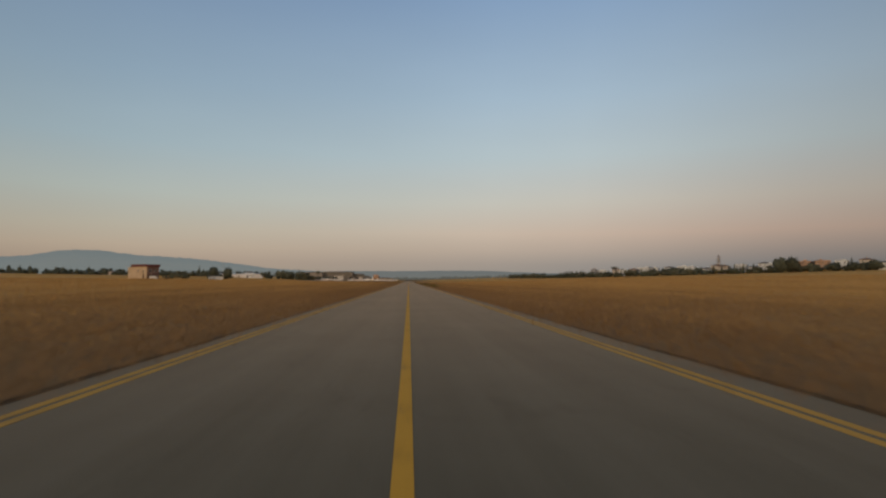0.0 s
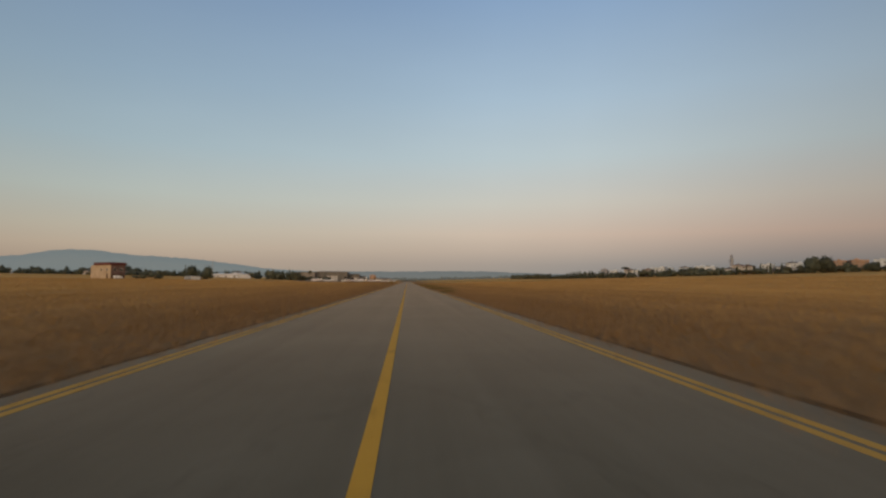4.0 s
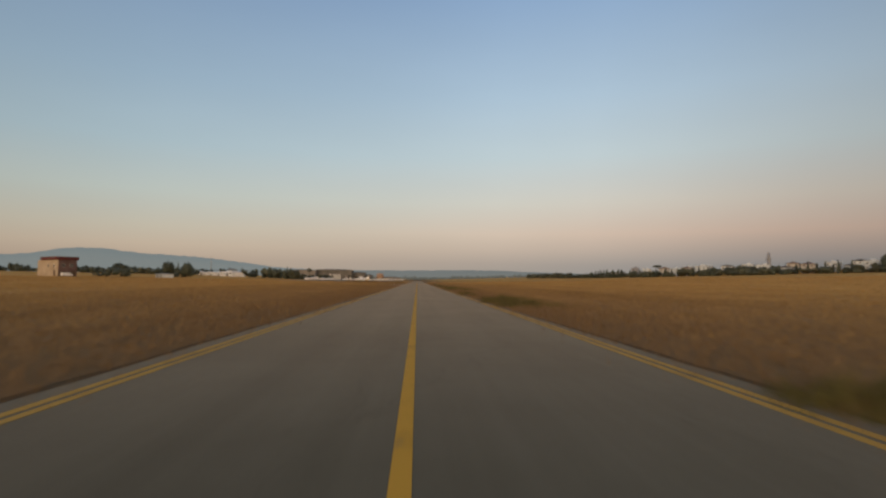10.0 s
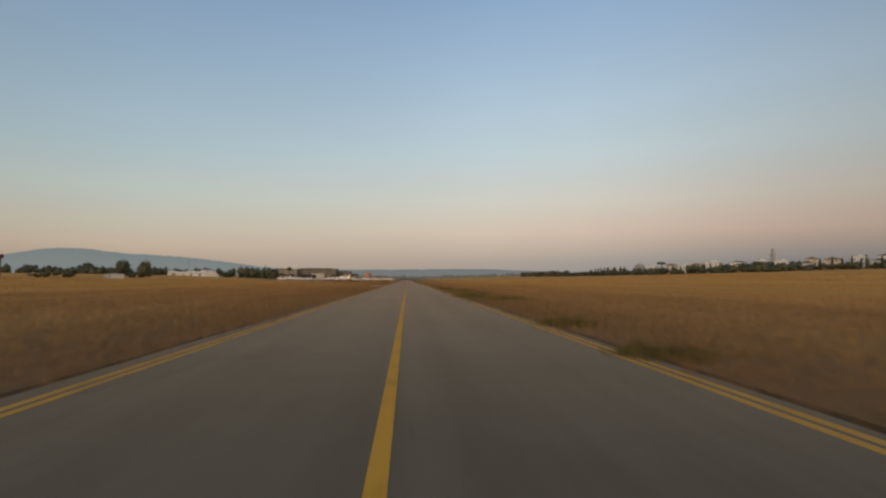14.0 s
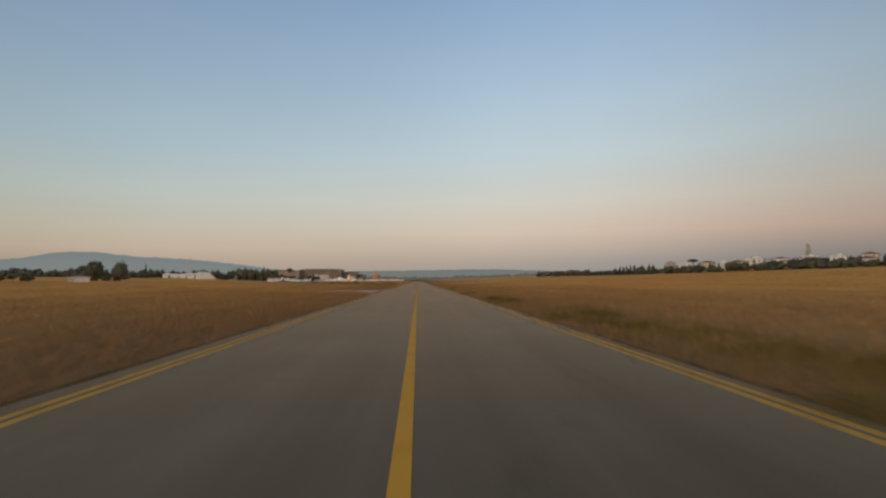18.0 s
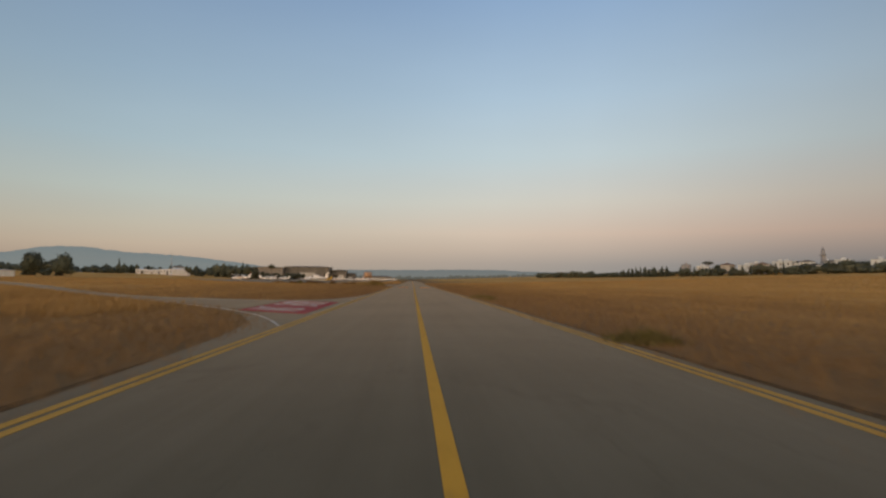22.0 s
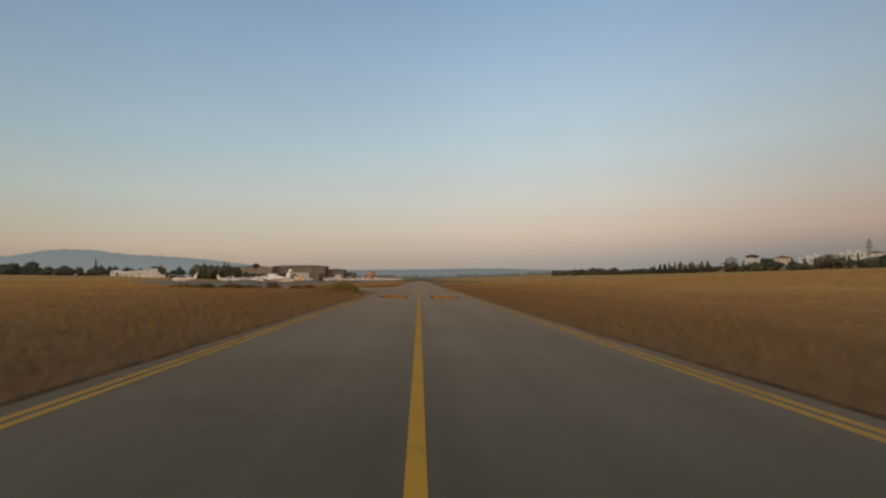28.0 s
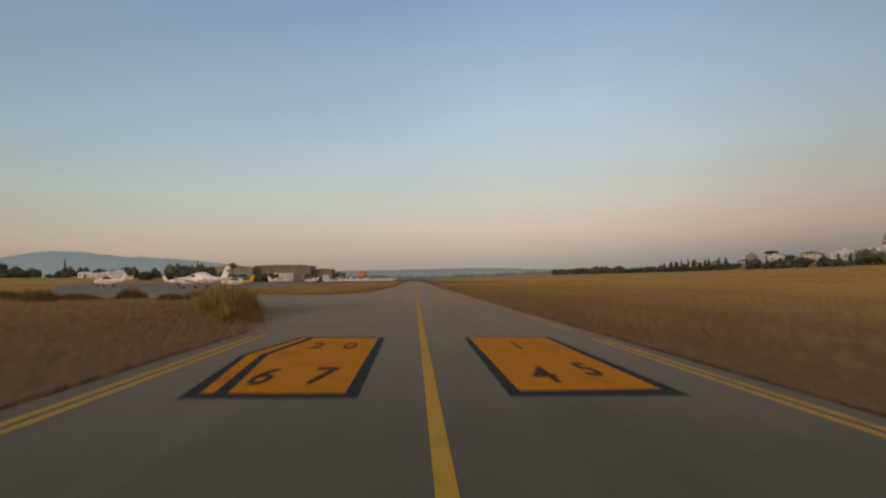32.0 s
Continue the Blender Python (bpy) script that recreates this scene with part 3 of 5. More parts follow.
stand_marking([(0.98, 340.5), (3.3, 340.5), (3.24, 347.7), (1.04, 347.5)], [[(1.16, 340.85), (3.1, 340.95), (3.1, 347.5), (1.16, 347.4)]],
              [("4", 1.76, 342.0, 0.75, 2.0), ("5", 2.6, 342.5, 0.66, 1.8)], [("1", 2.05, 345.7, 0.6, 1.7)])


# ---- distance ----
def ridge(name, centre, radius, az0, az1, profile, mat, label):
    """A far range as a solid wedge on an arc round the place."""
    bm = bmesh.new()
    rows = []
    n = 240
    for i in range(n + 1):
        a = radians(az0 + (az1 - az0) * i / n)
        h = profile(math.degrees(a))
        d = Vector((-math.sin(a), math.cos(a), 0))
        c = Vector(centre)
        rows.append([bm.verts.new(c + d * (radius - 160 - h) + Vector((0, 0, -40))), bm.verts.new(c + d * (radius - 60) + Vector((0, 0, h * 0.62))),
                     bm.verts.new(c + d * radius + Vector((0, 0, h))), bm.verts.new(c + d * (radius + 60) + Vector((0, 0, -40)))])
    for a, b in zip(rows, rows[1:]):
        for k in range(3):
            bm.faces.new((a[k], a[k + 1], b[k + 1], b[k]))
    ob = part(name, bm, mat, smooth=True)
    return tagged(ob, label, "mountain", kind="structure")


def bell(x, at, width):
    return math.exp(-((x - at) / width) ** 2)


def mountain_profile(a):
    """One broad dome that runs out to the right in a long even slope."""
    h = float(np.interp(a, (2, 10, 14.5, 18.5, 21, 23, 25.5, 28, 29.5, 31.5, 33, 34.5, 36.5, 40, 46, 60, 75), (60, 74, 92, 134, 154, 166, 172, 188, 203, 205, 188, 160, 138, 142, 120, 90, 40)))
    return h + 4 * noise.noise(Vector((a * 0.5, 1.0, 0))) + 5 * noise.noise(Vector((a * 1.3, 4.0, 0))) + 4 * noise.noise(Vector((a * 4.1, 7.0, 0)))


def hill_profile(a):
    return 62 + 24 * bell(a, -6, 9) + 8 * bell(a, 6, 6) + 5 * noise.noise(Vector((a * 0.4, 9.0, 0))) + 4 * noise.noise(Vector((a * 1.5, 2.0, 0))) + 2 * noise.noise(Vector((a * 5, 3.0, 0)))


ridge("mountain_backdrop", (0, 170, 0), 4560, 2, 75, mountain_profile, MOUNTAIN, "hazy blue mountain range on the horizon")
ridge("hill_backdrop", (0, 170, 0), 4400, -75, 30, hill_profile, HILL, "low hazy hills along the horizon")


# ---- plants ----
def leaf_cloud(lobes, count, size, rng, flat=0.0):
    """Leaf clumps over and inside lobes (centre, radii): an uneven crown with gaps."""
    verts, faces = [], []
    weights = np.array([r[0] * r[1] + r[2] * r[0] for _, r in lobes])
    picks = rng.choice(len(lobes), count, p=weights / weights.sum())
    for k in picks:
        c, r = lobes[k]
        d = rng.normal(size=3)
        d /= np.linalg.norm(d)
        p = np.array(c) + d * np.array(r) * (0.82 + 0.3 * rng.random())
        u = rng.normal(size=3)
        u /= np.linalg.norm(u)
        v = np.cross(u, d)
        v /= np.linalg.norm(v) + 1e-6
        s = size * (0.6 + 0.8 * rng.random())
        i = len(verts)
        verts += [tuple(p - u * s * 0.5), tuple(p + v * s * 0.45), tuple(p + u * s * 0.6), tuple(p - v * s * 0.4)]
        faces.append((i, i + 1, i + 2, i + 3))
    for c, r in lobes:
        bm = bmesh.new()
        bmesh.ops.create_icosphere(bm, subdivisions=2, radius=1)
        i = len(verts)
        for v in bm.verts:
            k = 0.84 + 0.28 * noise.noise(v.co * 1.9 + Vector(c))
            verts.append((c[0] + v.co.x * r[0] * k, c[1] + v.co.y * r[1] * k, c[2] + v.co.z * r[2] * k))
        faces += [tuple(i + v.index for v in f.verts) for f in bm.faces]
        bm.free()
    me = bpy.data.meshes.new("crown")
    me.from_pydata(verts, [], faces)
    return me


def trunk_mesh(height, radius, limbs, rng):
    bm = bmesh.new()

    def limb(a, b, r0, r1, n=7):
        a, b = Vector(a), Vector(b)
        d = (b - a).normalized()
        s = d.orthogonal().normalized()
        t = d.cross(s)
        rings = []
        for k in range(4):
            f = k / 3
            c = a.lerp(b, f) + s * radius * 0.5 * math.sin(f * 3) * (0.5 if k else 0)
            r = r0 + (r1 - r0) * f
            rings.append([bm.verts.new(c + (s * math.cos(q) + t * math.sin(q)) * r) for q in (2 * math.pi * i / n for i in range(n))])
        for p, q in zip(rings, rings[1:]):
            for i in range(n):
                bm.faces.new((p[i], p[(i + 1) % n], q[(i + 1) % n], q[i]))
        bm.faces.new(rings[0])
        bm.faces.new(rings[-1][::-1])

    limb((0, 0, -0.4), (0, 0, height), radius, radius * 0.45)
    for k in range(limbs):
        a = 2 * math.pi * k / limbs + rng.random()
        z = height * (0.55 + 0.35 * rng.random())
        limb((0, 0, z), (math.cos(a) * height * 0.45, math.sin(a) * height * 0.45, z + height * 0.4), radius * 0.5, radius * 0.15, 5)
    return bm


def tree(kind, seed, label, group):
    """kind: round, cypress, bushy, umbrella. Stands at the origin, about 9 m high."""
    rng = np.random.default_rng(seed)
    root = thing("tree", label, "tree", group)
    if kind == "round":
        lobes = [((0, 0, 4.9), (3.9, 3.9, 3.9))] + [((2.2 * math.cos(a), 2.2 * math.sin(a), 3.2 + 3.4 * rng.random()), (2.4, 2.4, 2.3)) for a in np.arange(8) * 0.8]
        part("trunk", trunk_mesh(3.6, 0.3, 4, rng), BARK, root)
        mat, n, s = LEAF_DARK, 700, 0.75
    elif kind == "cypress":
        lobes = [((0.15 * rng.normal(), 0.15 * rng.normal(), z), (r, r, 1.5)) for z, r in ((1.6, 0.8), (3.2, 1.05), (5.0, 0.95), (6.8, 0.7), (8.2, 0.4))]
        part("trunk", trunk_mesh(2.5, 0.16, 2, rng), BARK, root)
        mat, n, s = LEAF_DARK, 320, 0.5
    elif kind == "umbrella":
        lobes = [((1.9 * math.cos(a), 1.9 * math.sin(a), 7.4 + 0.5 * rng.random()), (2.0, 2.0, 0.9)) for a in np.arange(7) * 0.9] + [((0, 0, 7.9), (2.6, 2.6, 1.1))]
        part("trunk", trunk_mesh(6.8, 0.24, 5, rng), BARK, root)
        mat, n, s = LEAF_OLIVE, 420, 0.6
    else:
        lobes = [((1.7 * rng.normal(), 1.7 * rng.normal(), 1.0 + 5.6 * rng.random()), tuple(1.3 + 1.4 * rng.random(3))) for _ in range(13)]
        part("trunk", trunk_mesh(3.0, 0.22, 4, rng), BARK, root)
        mat, n, s = (LEAF_OLIVE if seed % 2 else LEAF_DARK), 520, 0.65
    mesh_part("crown", leaf_cloud(lobes, n, s, rng), mat, root)
    return root


def stand(x, y, turn=0.0, scale=(1, 1, 1), sink=0.0):
    """A place on the land."""
    return Matrix.Translation((x, y, land(x, y) - sink)) @ Matrix.Rotation(turn, 4, "Z") @ Matrix.Diagonal((*scale, 1))


# the wooded edge of the plain, far off below the hills
rng_far = np.random.default_rng(77)
far_lobes = []
for k in range(150):
    x, y = -420 + 5.6 * k + 2 * rng_far.normal(), 1680 + 30 * rng_far.random()
    r = 4 + 3.5 * rng_far.random()
    far_lobes.append(((x, y, land(x, y) + r * 0.45), (r, r * 0.8, r * (0.55 + 0.4 * rng_far.random()))))
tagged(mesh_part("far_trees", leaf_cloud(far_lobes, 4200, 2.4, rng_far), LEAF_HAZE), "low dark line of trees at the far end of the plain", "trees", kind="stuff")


BELT = "trees along the far edge of the field"
GROVE = "trees behind the airfield"
kinds = {"round": [tree("round", s, "broad round dark green tree", GROVE) for s in (1, 2)],
         "cypress": [tree("cypress", s, "slender dark cypress in a field-edge row", BELT) for s in (11, 12, 13)],
         "bushy": [tree("bushy", s, "uneven bushy olive-green tree by the field", BELT) for s in (21, 22, 23, 24)],
         "umbrella": [tree("umbrella", s, "umbrella pine with a flat spreading crown", BELT) for s in (31, 32)]}
used = set()


def plant(kind, x, y, high, wide=None, group="", label="", rng=random):
    pick = rng.choice(kinds[kind])
    wide = high if wide is None else wide
    m = stand(x, y, rng.random() * 6.28, (wide / 9.0, wide / 9.0, high / 9.0))
    ob = pick if pick not in used else None
    if ob is None:
        ob = copy_thing(pick, m)
    else:
        used.add(pick)
        ob.matrix_basis = m
    ob.scale = (wide / 9.0, wide / 9.0, high / 9.0)
    tagged(ob, label, "", group)
    return ob


def place(root, m):
    """The first of a kind goes to m itself, later ones are copies."""
    if root in used:
        return copy_thing(root, m)
    used.add(root)
    root.matrix_basis = m
    return root


rng_belt = random.Random(5)


def along(line, step, jitter, rng):
    for (x0, y0), (x1, y1) in zip(line, line[1:]):
        n = max(int(math.hypot(x1 - x0, y1 - y0) / step), 1)
        for i in range(n):
            f = (i + rng.random() * 0.7) / n
            yield x0 + (x1 - x0) * f + rng.gauss(0, jitter), y0 + (y1 - y0) * f + rng.gauss(0, jitter)


# a thick low hedge of trees at the far end, single cypresses nearer, mixed garden trees before the houses
for x, y in along(BELT_LINE[:2], 7.5, 3, rng_belt):
    plant("bushy", x + 6, y, 7 + 3 * rng_belt.random(), 10, BELT, rng=rng_belt)
for x, y in along([(232, 955), (236, 852)], 5.5, 1.5, rng_belt):
    if rng_belt.random() < 0.45:
        plant("cypress", x, y, 5.5 + 3 * rng_belt.random(), 8 + 3 * rng_belt.random(), BELT, rng=rng_belt)
    plant("bushy", x + 6, y + 2, 5 + 2.2 * rng_belt.random(), 9, BELT, rng=rng_belt)
for x, y in along([(236, 852), (240, 735)], 4.2, 1.2, rng_belt):
    if math.sin(y * 0.33) > -0.75:
        plant("cypress", x, y, 6.8 + 3.4 * rng_belt.random(), 11 + 4 * rng_belt.random(), BELT, rng=rng_belt)
    plant("bushy", x + 6, y + 2, 4 + 2 * rng_belt.random(), 8, BELT, rng=rng_belt)
for x, y in along(BELT_LINE[2:], 3.9, 3, rng_belt):
    kind = rng_belt.choice(["bushy", "bushy", "bushy", "bushy", "cypress"])
    high = 4.4 + 2.7 * rng_belt.random() + (2.5 if rng_belt.random() < 0.15 else 0) if kind == "bushy" else 6 + 3 * rng_belt.random()
    plant(kind, x, y, high, 8 + 3 * rng_belt.random(), BELT, rng=rng_belt)
for x, y, h, w in ((373, 485, 6.5, 8.5), (381, 471, 8, 9.5), (391, 458, 8.5, 9.5), (397, 442, 9.5, 11.5), (288, 602, 8.5, 11), (295, 595, 9, 12), (301, 588, 8, 11)):
    plant("round", x, y, h, w, BELT, "dark round tree before the houses")
for x, y, h, w in ((352.6, 499.9, 14.6, 12.8), (362, 495.2, 15.4, 12.8)):
    plant("round", x, y, h, w, BELT, "big dark round tree towering over the houses")
plant("umbrella", 296, 772, 10.8, 13, BELT)
plant("bushy", 307.5, 770, 8.5, 14, BELT, "broad dark tree among the houses", rng_belt)
for x, y, h in ((336, 531, 10.5), (342, 524, 10), (320, 556, 8), (325, 550, 9.5), (329, 545, 8.5), (332.5, 540, 10), (390.4, 459.6, 11.5)):
    plant("cypress", x, y, h, 8, BELT)

# left: the two round trees, the dark grove before the hangar, the cypress and the far background
for x, y, h, w in ((-172.4, 496.5, 10.9, 8.5), (-162.3, 502, 11.1, 8.3)):
    plant("round", x, y, h, w, GROVE, "broad round dark green tree beside white sheds")
rng_left = random.Random(8)
for x, y, h, w in ((-175.5, 499, 3.6, 6.5), (-169, 500, 3.2, 6), (-160, 504, 3.4, 6), (-165, 504, 2.8, 5)):
    plant("bushy", x, y, h, w, GROVE, "low bush at the foot of the round trees", rng_left)
for x, y in along([(-171, 727), (-160, 716), (-141, 694), (-122, 668)], 3.4, 2, rng_left):
    plant(rng_left.choice(["bushy", "bushy", "bushy", "cypress"]), x, y, 8.6 + 4.2 * rng_left.random(), 9.5, GROVE, "dense dark tree of a grove near the hangar", rng_left)
for x, y in along([(-140, 704), (-118, 704), (-90, 712)], 4.2, 1.5, rng_left):
    plant("bushy", x, y, 5 + 1.5 * rng_left.random(), 8, GROVE, "low bushy tree against the hangar front", rng_left)
plant("umbrella", -109, 668.5, 11.5, 6, GROVE)
for x, y, h in ((-177, 704, 6.5), (-173, 700, 6), (-181, 709, 5)):
    plant("bushy", x, y, h, 7, GROVE, "dense dark tree of a grove near the hangar", rng_left)
plant("cypress", -314, 843, 16, 10, GROVE)
plant("round", -447.5, 950, 17, 14, GROVE, "lone round tree far behind the field", rng_left)
for x, y, h, w in ((-189.5, 451, 3.2, 5.5), (-185, 455, 3.9, 5.5), (-181.5, 458.5, 3.4, 5), (-193.5, 448.5, 2.4, 4.5)):
    plant("bushy", x, y, h, w, GROVE, "low dark bush in the dry field", rng_left)
plant("bushy", -180, 689, 9.0, 5.5, GROVE, "small leafy tree in front of the white shed", rng_left)
rng_scrub = np.random.default_rng(78)
scrub_lobes = []
for line, step, jitter, low, more, wide in (([(-640, 560), (-520, 700), (-440, 800), (-330, 850), (-250, 830), (-205, 800)], 6.5, 6, 6, 5, 3.6),
                                            ([(-470, 610), (-400, 655), (-320, 660), (-262, 640), (-215, 652)], 5.2, 4, 4, 3, 3.0)):
    for x, y in along(line, step, jitter, rng_left):
        high = low + more * rng_scrub.random()
        for k in range(4):
            r = wide * (0.6 + 0.5 * rng_scrub.random())
            top = high * (1.0 if k == 0 else 0.35 + 0.55 * rng_scrub.random())
            scrub_lobes.append(((x + 2.4 * rng_scrub.normal(), y + 2.4 * rng_scrub.normal(), land(x, y) + top * 0.52), (r, r, top * 0.52)))
tagged(mesh_part("scrub_woods", leaf_cloud(scrub_lobes, 15000, 1.0, rng_scrub), LEAF_DARK), "uneven dark trees and scrub on the skyline behind the field", "trees", kind="stuff")
for x, y, h in ((-362, 800, 12), (-424, 800, 11), (-258, 640, 7), (-290, 650, 6)):
    plant("bushy", x, y, h, 13, GROVE, "far dark tree on the skyline", rng_left)


# ---- houses ----
def window(parent, x, y, z, w, h, face, mat=None, shutters=False):
    """A framed window on the wall whose outer side faces face (0: -y, 1: +x, 2: -x, 3: +y)."""
    turn = (0, 90, -90, 180)[face]
    m = Matrix.Translation((x, y, z)) @ Matrix.Rotation(radians(turn), 4, "Z")
    f = cubes((-w / 2, w / 2, -0.07, 0.1, 0, 0.1), (-w / 2, w / 2, -0.07, 0.1, h - 0.1, h), (-w / 2, -w / 2 + 0.1, -0.07, 0.1, 0.1, h - 0.1),
              (w / 2 - 0.1, w / 2, -0.07, 0.1, 0.1, h - 0.1), (-0.04, 0.04, -0.06, 0.09, 0.1, h - 0.1))
    f.transform(m)
    win = part("window", f, FRAME_PAINT, parent)
    g = cubes((-w / 2 + 0.1, w / 2 - 0.1, -0.03, 0.05, 0.1, h - 0.1))
    g.transform(m)
    part("pane", g, GLASS, win)
    if shutters:
        for s in (-1, 1):
            b = cubes((s * w / 2 - (0.45 if s < 0 else 0), s * w / 2 + (0.45 if s > 0 else 0), -0.09, 0.0, 0, h), bevel=0.02)
            b.transform(m)
            part("shutter", b, SHUTTER, win)


def gable(w, d, z, rise_by, over=0.5):
    """A hipped roof with eaves."""
    bm = bmesh.new()
    x, y = w / 2 + over, d / 2 + over
    k = min(x, y) * 0.85
    low = [bm.verts.new(p) for p in ((-x, -y, z), (x, -y, z), (x, y, z), (-x, y, z))]
    eave = [bm.verts.new((v.co.x, v.co.y, z + 0.22)) for v in low]
    top = [bm.verts.new(p) for p in (((-x + k), 0, z + rise_by), ((x - k), 0, z + rise_by))] if x >= y else \
          [bm.verts.new(p) for p in ((0, -y + k, z + rise_by), (0, y - k, z + rise_by))]
    bm.faces.new(low[::-1])
    for i in range(4):
        bm.faces.new((low[i], low[(i + 1) % 4], eave[(i + 1) % 4], eave[i]))
    if x >= y:
        bm.faces.new((eave[0], eave[1], top[1], top[0]))
        bm.faces.new((eave[2], eave[3], top[0], top[1]))
        bm.faces.new((eave[1], eave[2], top[1]))
        bm.faces.new((eave[3], eave[0], top[0]))
    else:
        bm.faces.new((eave[1], eave[2], top[1], top[0]))
        bm.faces.new((eave[3], eave[0], top[0], top[1]))
        bm.faces.new((eave[0], eave[1], top[0]))
        bm.faces.new((eave[2], eave[3], top[1]))
    return bm


def house(label, w, d, storeys, wall, roof, kind="flat", seed=0, group="houses along the far edge of the field"):
    """A villa at the origin: its front, with windows, door and balcony, looks to -y and -x."""
    rng = random.Random(seed)
    root = thing("house", label, "house", group)
    h = 3.0 * storeys
    part("wall", cubes((-w / 2, w / 2, -d / 2, d / 2, -1.5, h), bevel=0.03), wall, root)
    if kind == "flat":
        part("roof", cubes((-w / 2 - 0.25, w / 2 + 0.25, -d / 2 - 0.25, d / 2 + 0.25, h, h + 0.25)), roof, root)
        p = cubes((-w / 2 - 0.1, w / 2 + 0.1, -d / 2 - 0.1, -d / 2 + 0.1, h + 0.25, h + 0.9), (-w / 2 - 0.1, w / 2 + 0.1, d / 2 - 0.1, d / 2 + 0.1, h + 0.25, h + 0.9),
                  (-w / 2 - 0.1, -w / 2 + 0.1, -d / 2 + 0.1, d / 2 - 0.1, h + 0.25, h + 0.9), (w / 2 - 0.1, w / 2 + 0.1, -d / 2 + 0.1, d / 2 - 0.1, h + 0.25, h + 0.9))
        part("parapet", p, wall, root)
        part("stair_head", cubes((w * 0.1, w * 0.1 + 2.6, -1.4, 1.4, h + 0.25, h + 2.5), bevel=0.03), wall, root)
    else:
        part("roof", gable(w, d, h, 1.9), roof, root)
        part("chimney", cubes((w * 0.2, w * 0.2 + 0.7, 0.3, 1.0, h + 0.6, h + 2.9), (w * 0.2 - 0.1, w * 0.2 + 0.8, 0.2, 1.1, h + 2.9, h + 3.1)), wall, root)
    for s in range(storeys):
        n = max(int(w / 3.4), 2)
        for i in range(n):
            x = -w / 2 + (i + 0.5) * w / n
            if s == 0 and i == n // 2:
                door = part("door", cubes((x - 0.55, x + 0.55, -d / 2 - 0.06, -d / 2 + 0.05, -0.1, 2.1), bevel=0.02), SHUTTER, root)
                part("step", cubes((x - 0.9, x + 0.9, -d / 2 - 0.7, -d / 2 - 0.06, -0.5, -0.1)), WALL_GREY, door)
                continue
            window(root, x, -d / 2, s * 3.0 + 0.95, 1.3, 1.35, 0, shutters=rng.random() < 0.4)
        n = max(int(d / 3.6), 2)
        for i in range(n):
            window(root, -w / 2, -d / 2 + (i + 0.5) * d / n, s * 3.0 + 0.95, 1.2, 1.35, 2)
    if storeys > 1 and rng.random() < 0.7:
        b0, b1 = -w * 0.35, w * 0.15
        balcony = part("balcony", cubes((b0, b1, -d / 2 - 1.3, -d / 2 + 0.02, 2.85, 3.02), (b0, b1, -d / 2 - 1.3, -d / 2 - 1.18, 3.02, 3.9)), wall, root)
        part("canopy", cubes((b0 - 0.2, b1 + 0.2, -d / 2 - 1.5, -d / 2 + 0.02, 5.6, 5.75)), roof, balcony)
    return root


VILLAS = [house("white two-storey villa with a flat roof", 13, 10, 2, WALL_WHITE, WALL_WHITE, "flat", 1),
          house("cream villa with a hipped clay-tile roof", 14, 10, 2, WALL_CREAM, ROOF_TILE, "hip", 2),
          house("low white house with a dark hipped roof", 15, 10, 1, WALL_WHITE, ROOF_DARK, "hip", 3),
          house("long white two-storey house under a dark roof", 24, 11, 2, WALL_WHITE, ROOF_DARK, "hip", 4),
          house("ochre-pink two-storey house with a flat roof", 19, 12, 2, WALL_PINK, WALL_PINK, "flat", 5),
          house("tall plain grey house with a flat roof", 8, 8, 3, STONE_HAZE, STONE_HAZE, "flat", 6)]
# villa, x, y, turn: the row along the field, the gardens behind it, the far lanes
FIELD_ROW = ((5, 250.5, 727, 60), (0, 258, 712, 62), (1, 268, 690, 55), (2, 312, 786, 60), (0, 268, 664, 50), (1, 274, 652, 50), (0, 284, 640, 45), (3, 366, 740, 60), (3, 384, 722, 60), (0, 310, 584, 45), (2, 322, 572, 45), (1, 331, 556, 45), (0, 343, 545, 42), (2, 352, 536, 45))
GARDEN_ROW = ((0, 359, 524, 40), (4, 381, 505, 44), (4, 390, 495, 60), (0, 399, 480, 42), (1, 414, 470, 42), (3, 412, 447, 46), (4, 428, 430, 42), (3, 300, 668, 50), (2, 262, 752, 62), (2, 258, 790, 62), (2, 264, 835, 65), (2, 272, 770, 62), (2, 318, 655, 50), (3, 338, 690, 55))
FAR_LANES = ((0, 326, 708, 55), (2, 346, 672, 50), (0, 290, 655, 50), (2, 279, 676, 55), (0, 330, 640, 45), (1, 352, 605, 45), (0, 300, 700, 50), (3, 380, 560, 45))
for k, x, y, turn in FIELD_ROW + GARDEN_ROW + FAR_LANES:
    place(VILLAS[k], stand(x, y, radians(turn)))

# the tall slim tower beyond the houses
tower = thing("bell_tower", "tall slim grey stone tower above the houses", "tower", at=stand(553, 946, 0.6, sink=5))
part("shaft", loft([[(r * math.cos(a), r * math.sin(a), z) for a in (i * math.pi / 4 + math.pi / 8 for i in range(8))] for z, r in ((0, 3.4), (26, 2.7))]), STONE_HAZE, tower)
part("gallery", loft([[(r * math.cos(a), r * math.sin(a), z) for a in (i * math.pi / 4 + math.pi / 8 for i in range(8))] for z, r in ((26, 2.8), (26.8, 3.9), (27.9, 3.9), (28, 3.0))]), STONE_HAZE, tower)
part("lantern", loft([[(r * math.cos(a), r * math.sin(a), z) for a in (i * math.pi / 4 + math.pi / 8 for i in range(8))] for z, r in ((28, 2.3), (33.5, 2.1))]), STONE_HAZE, tower)
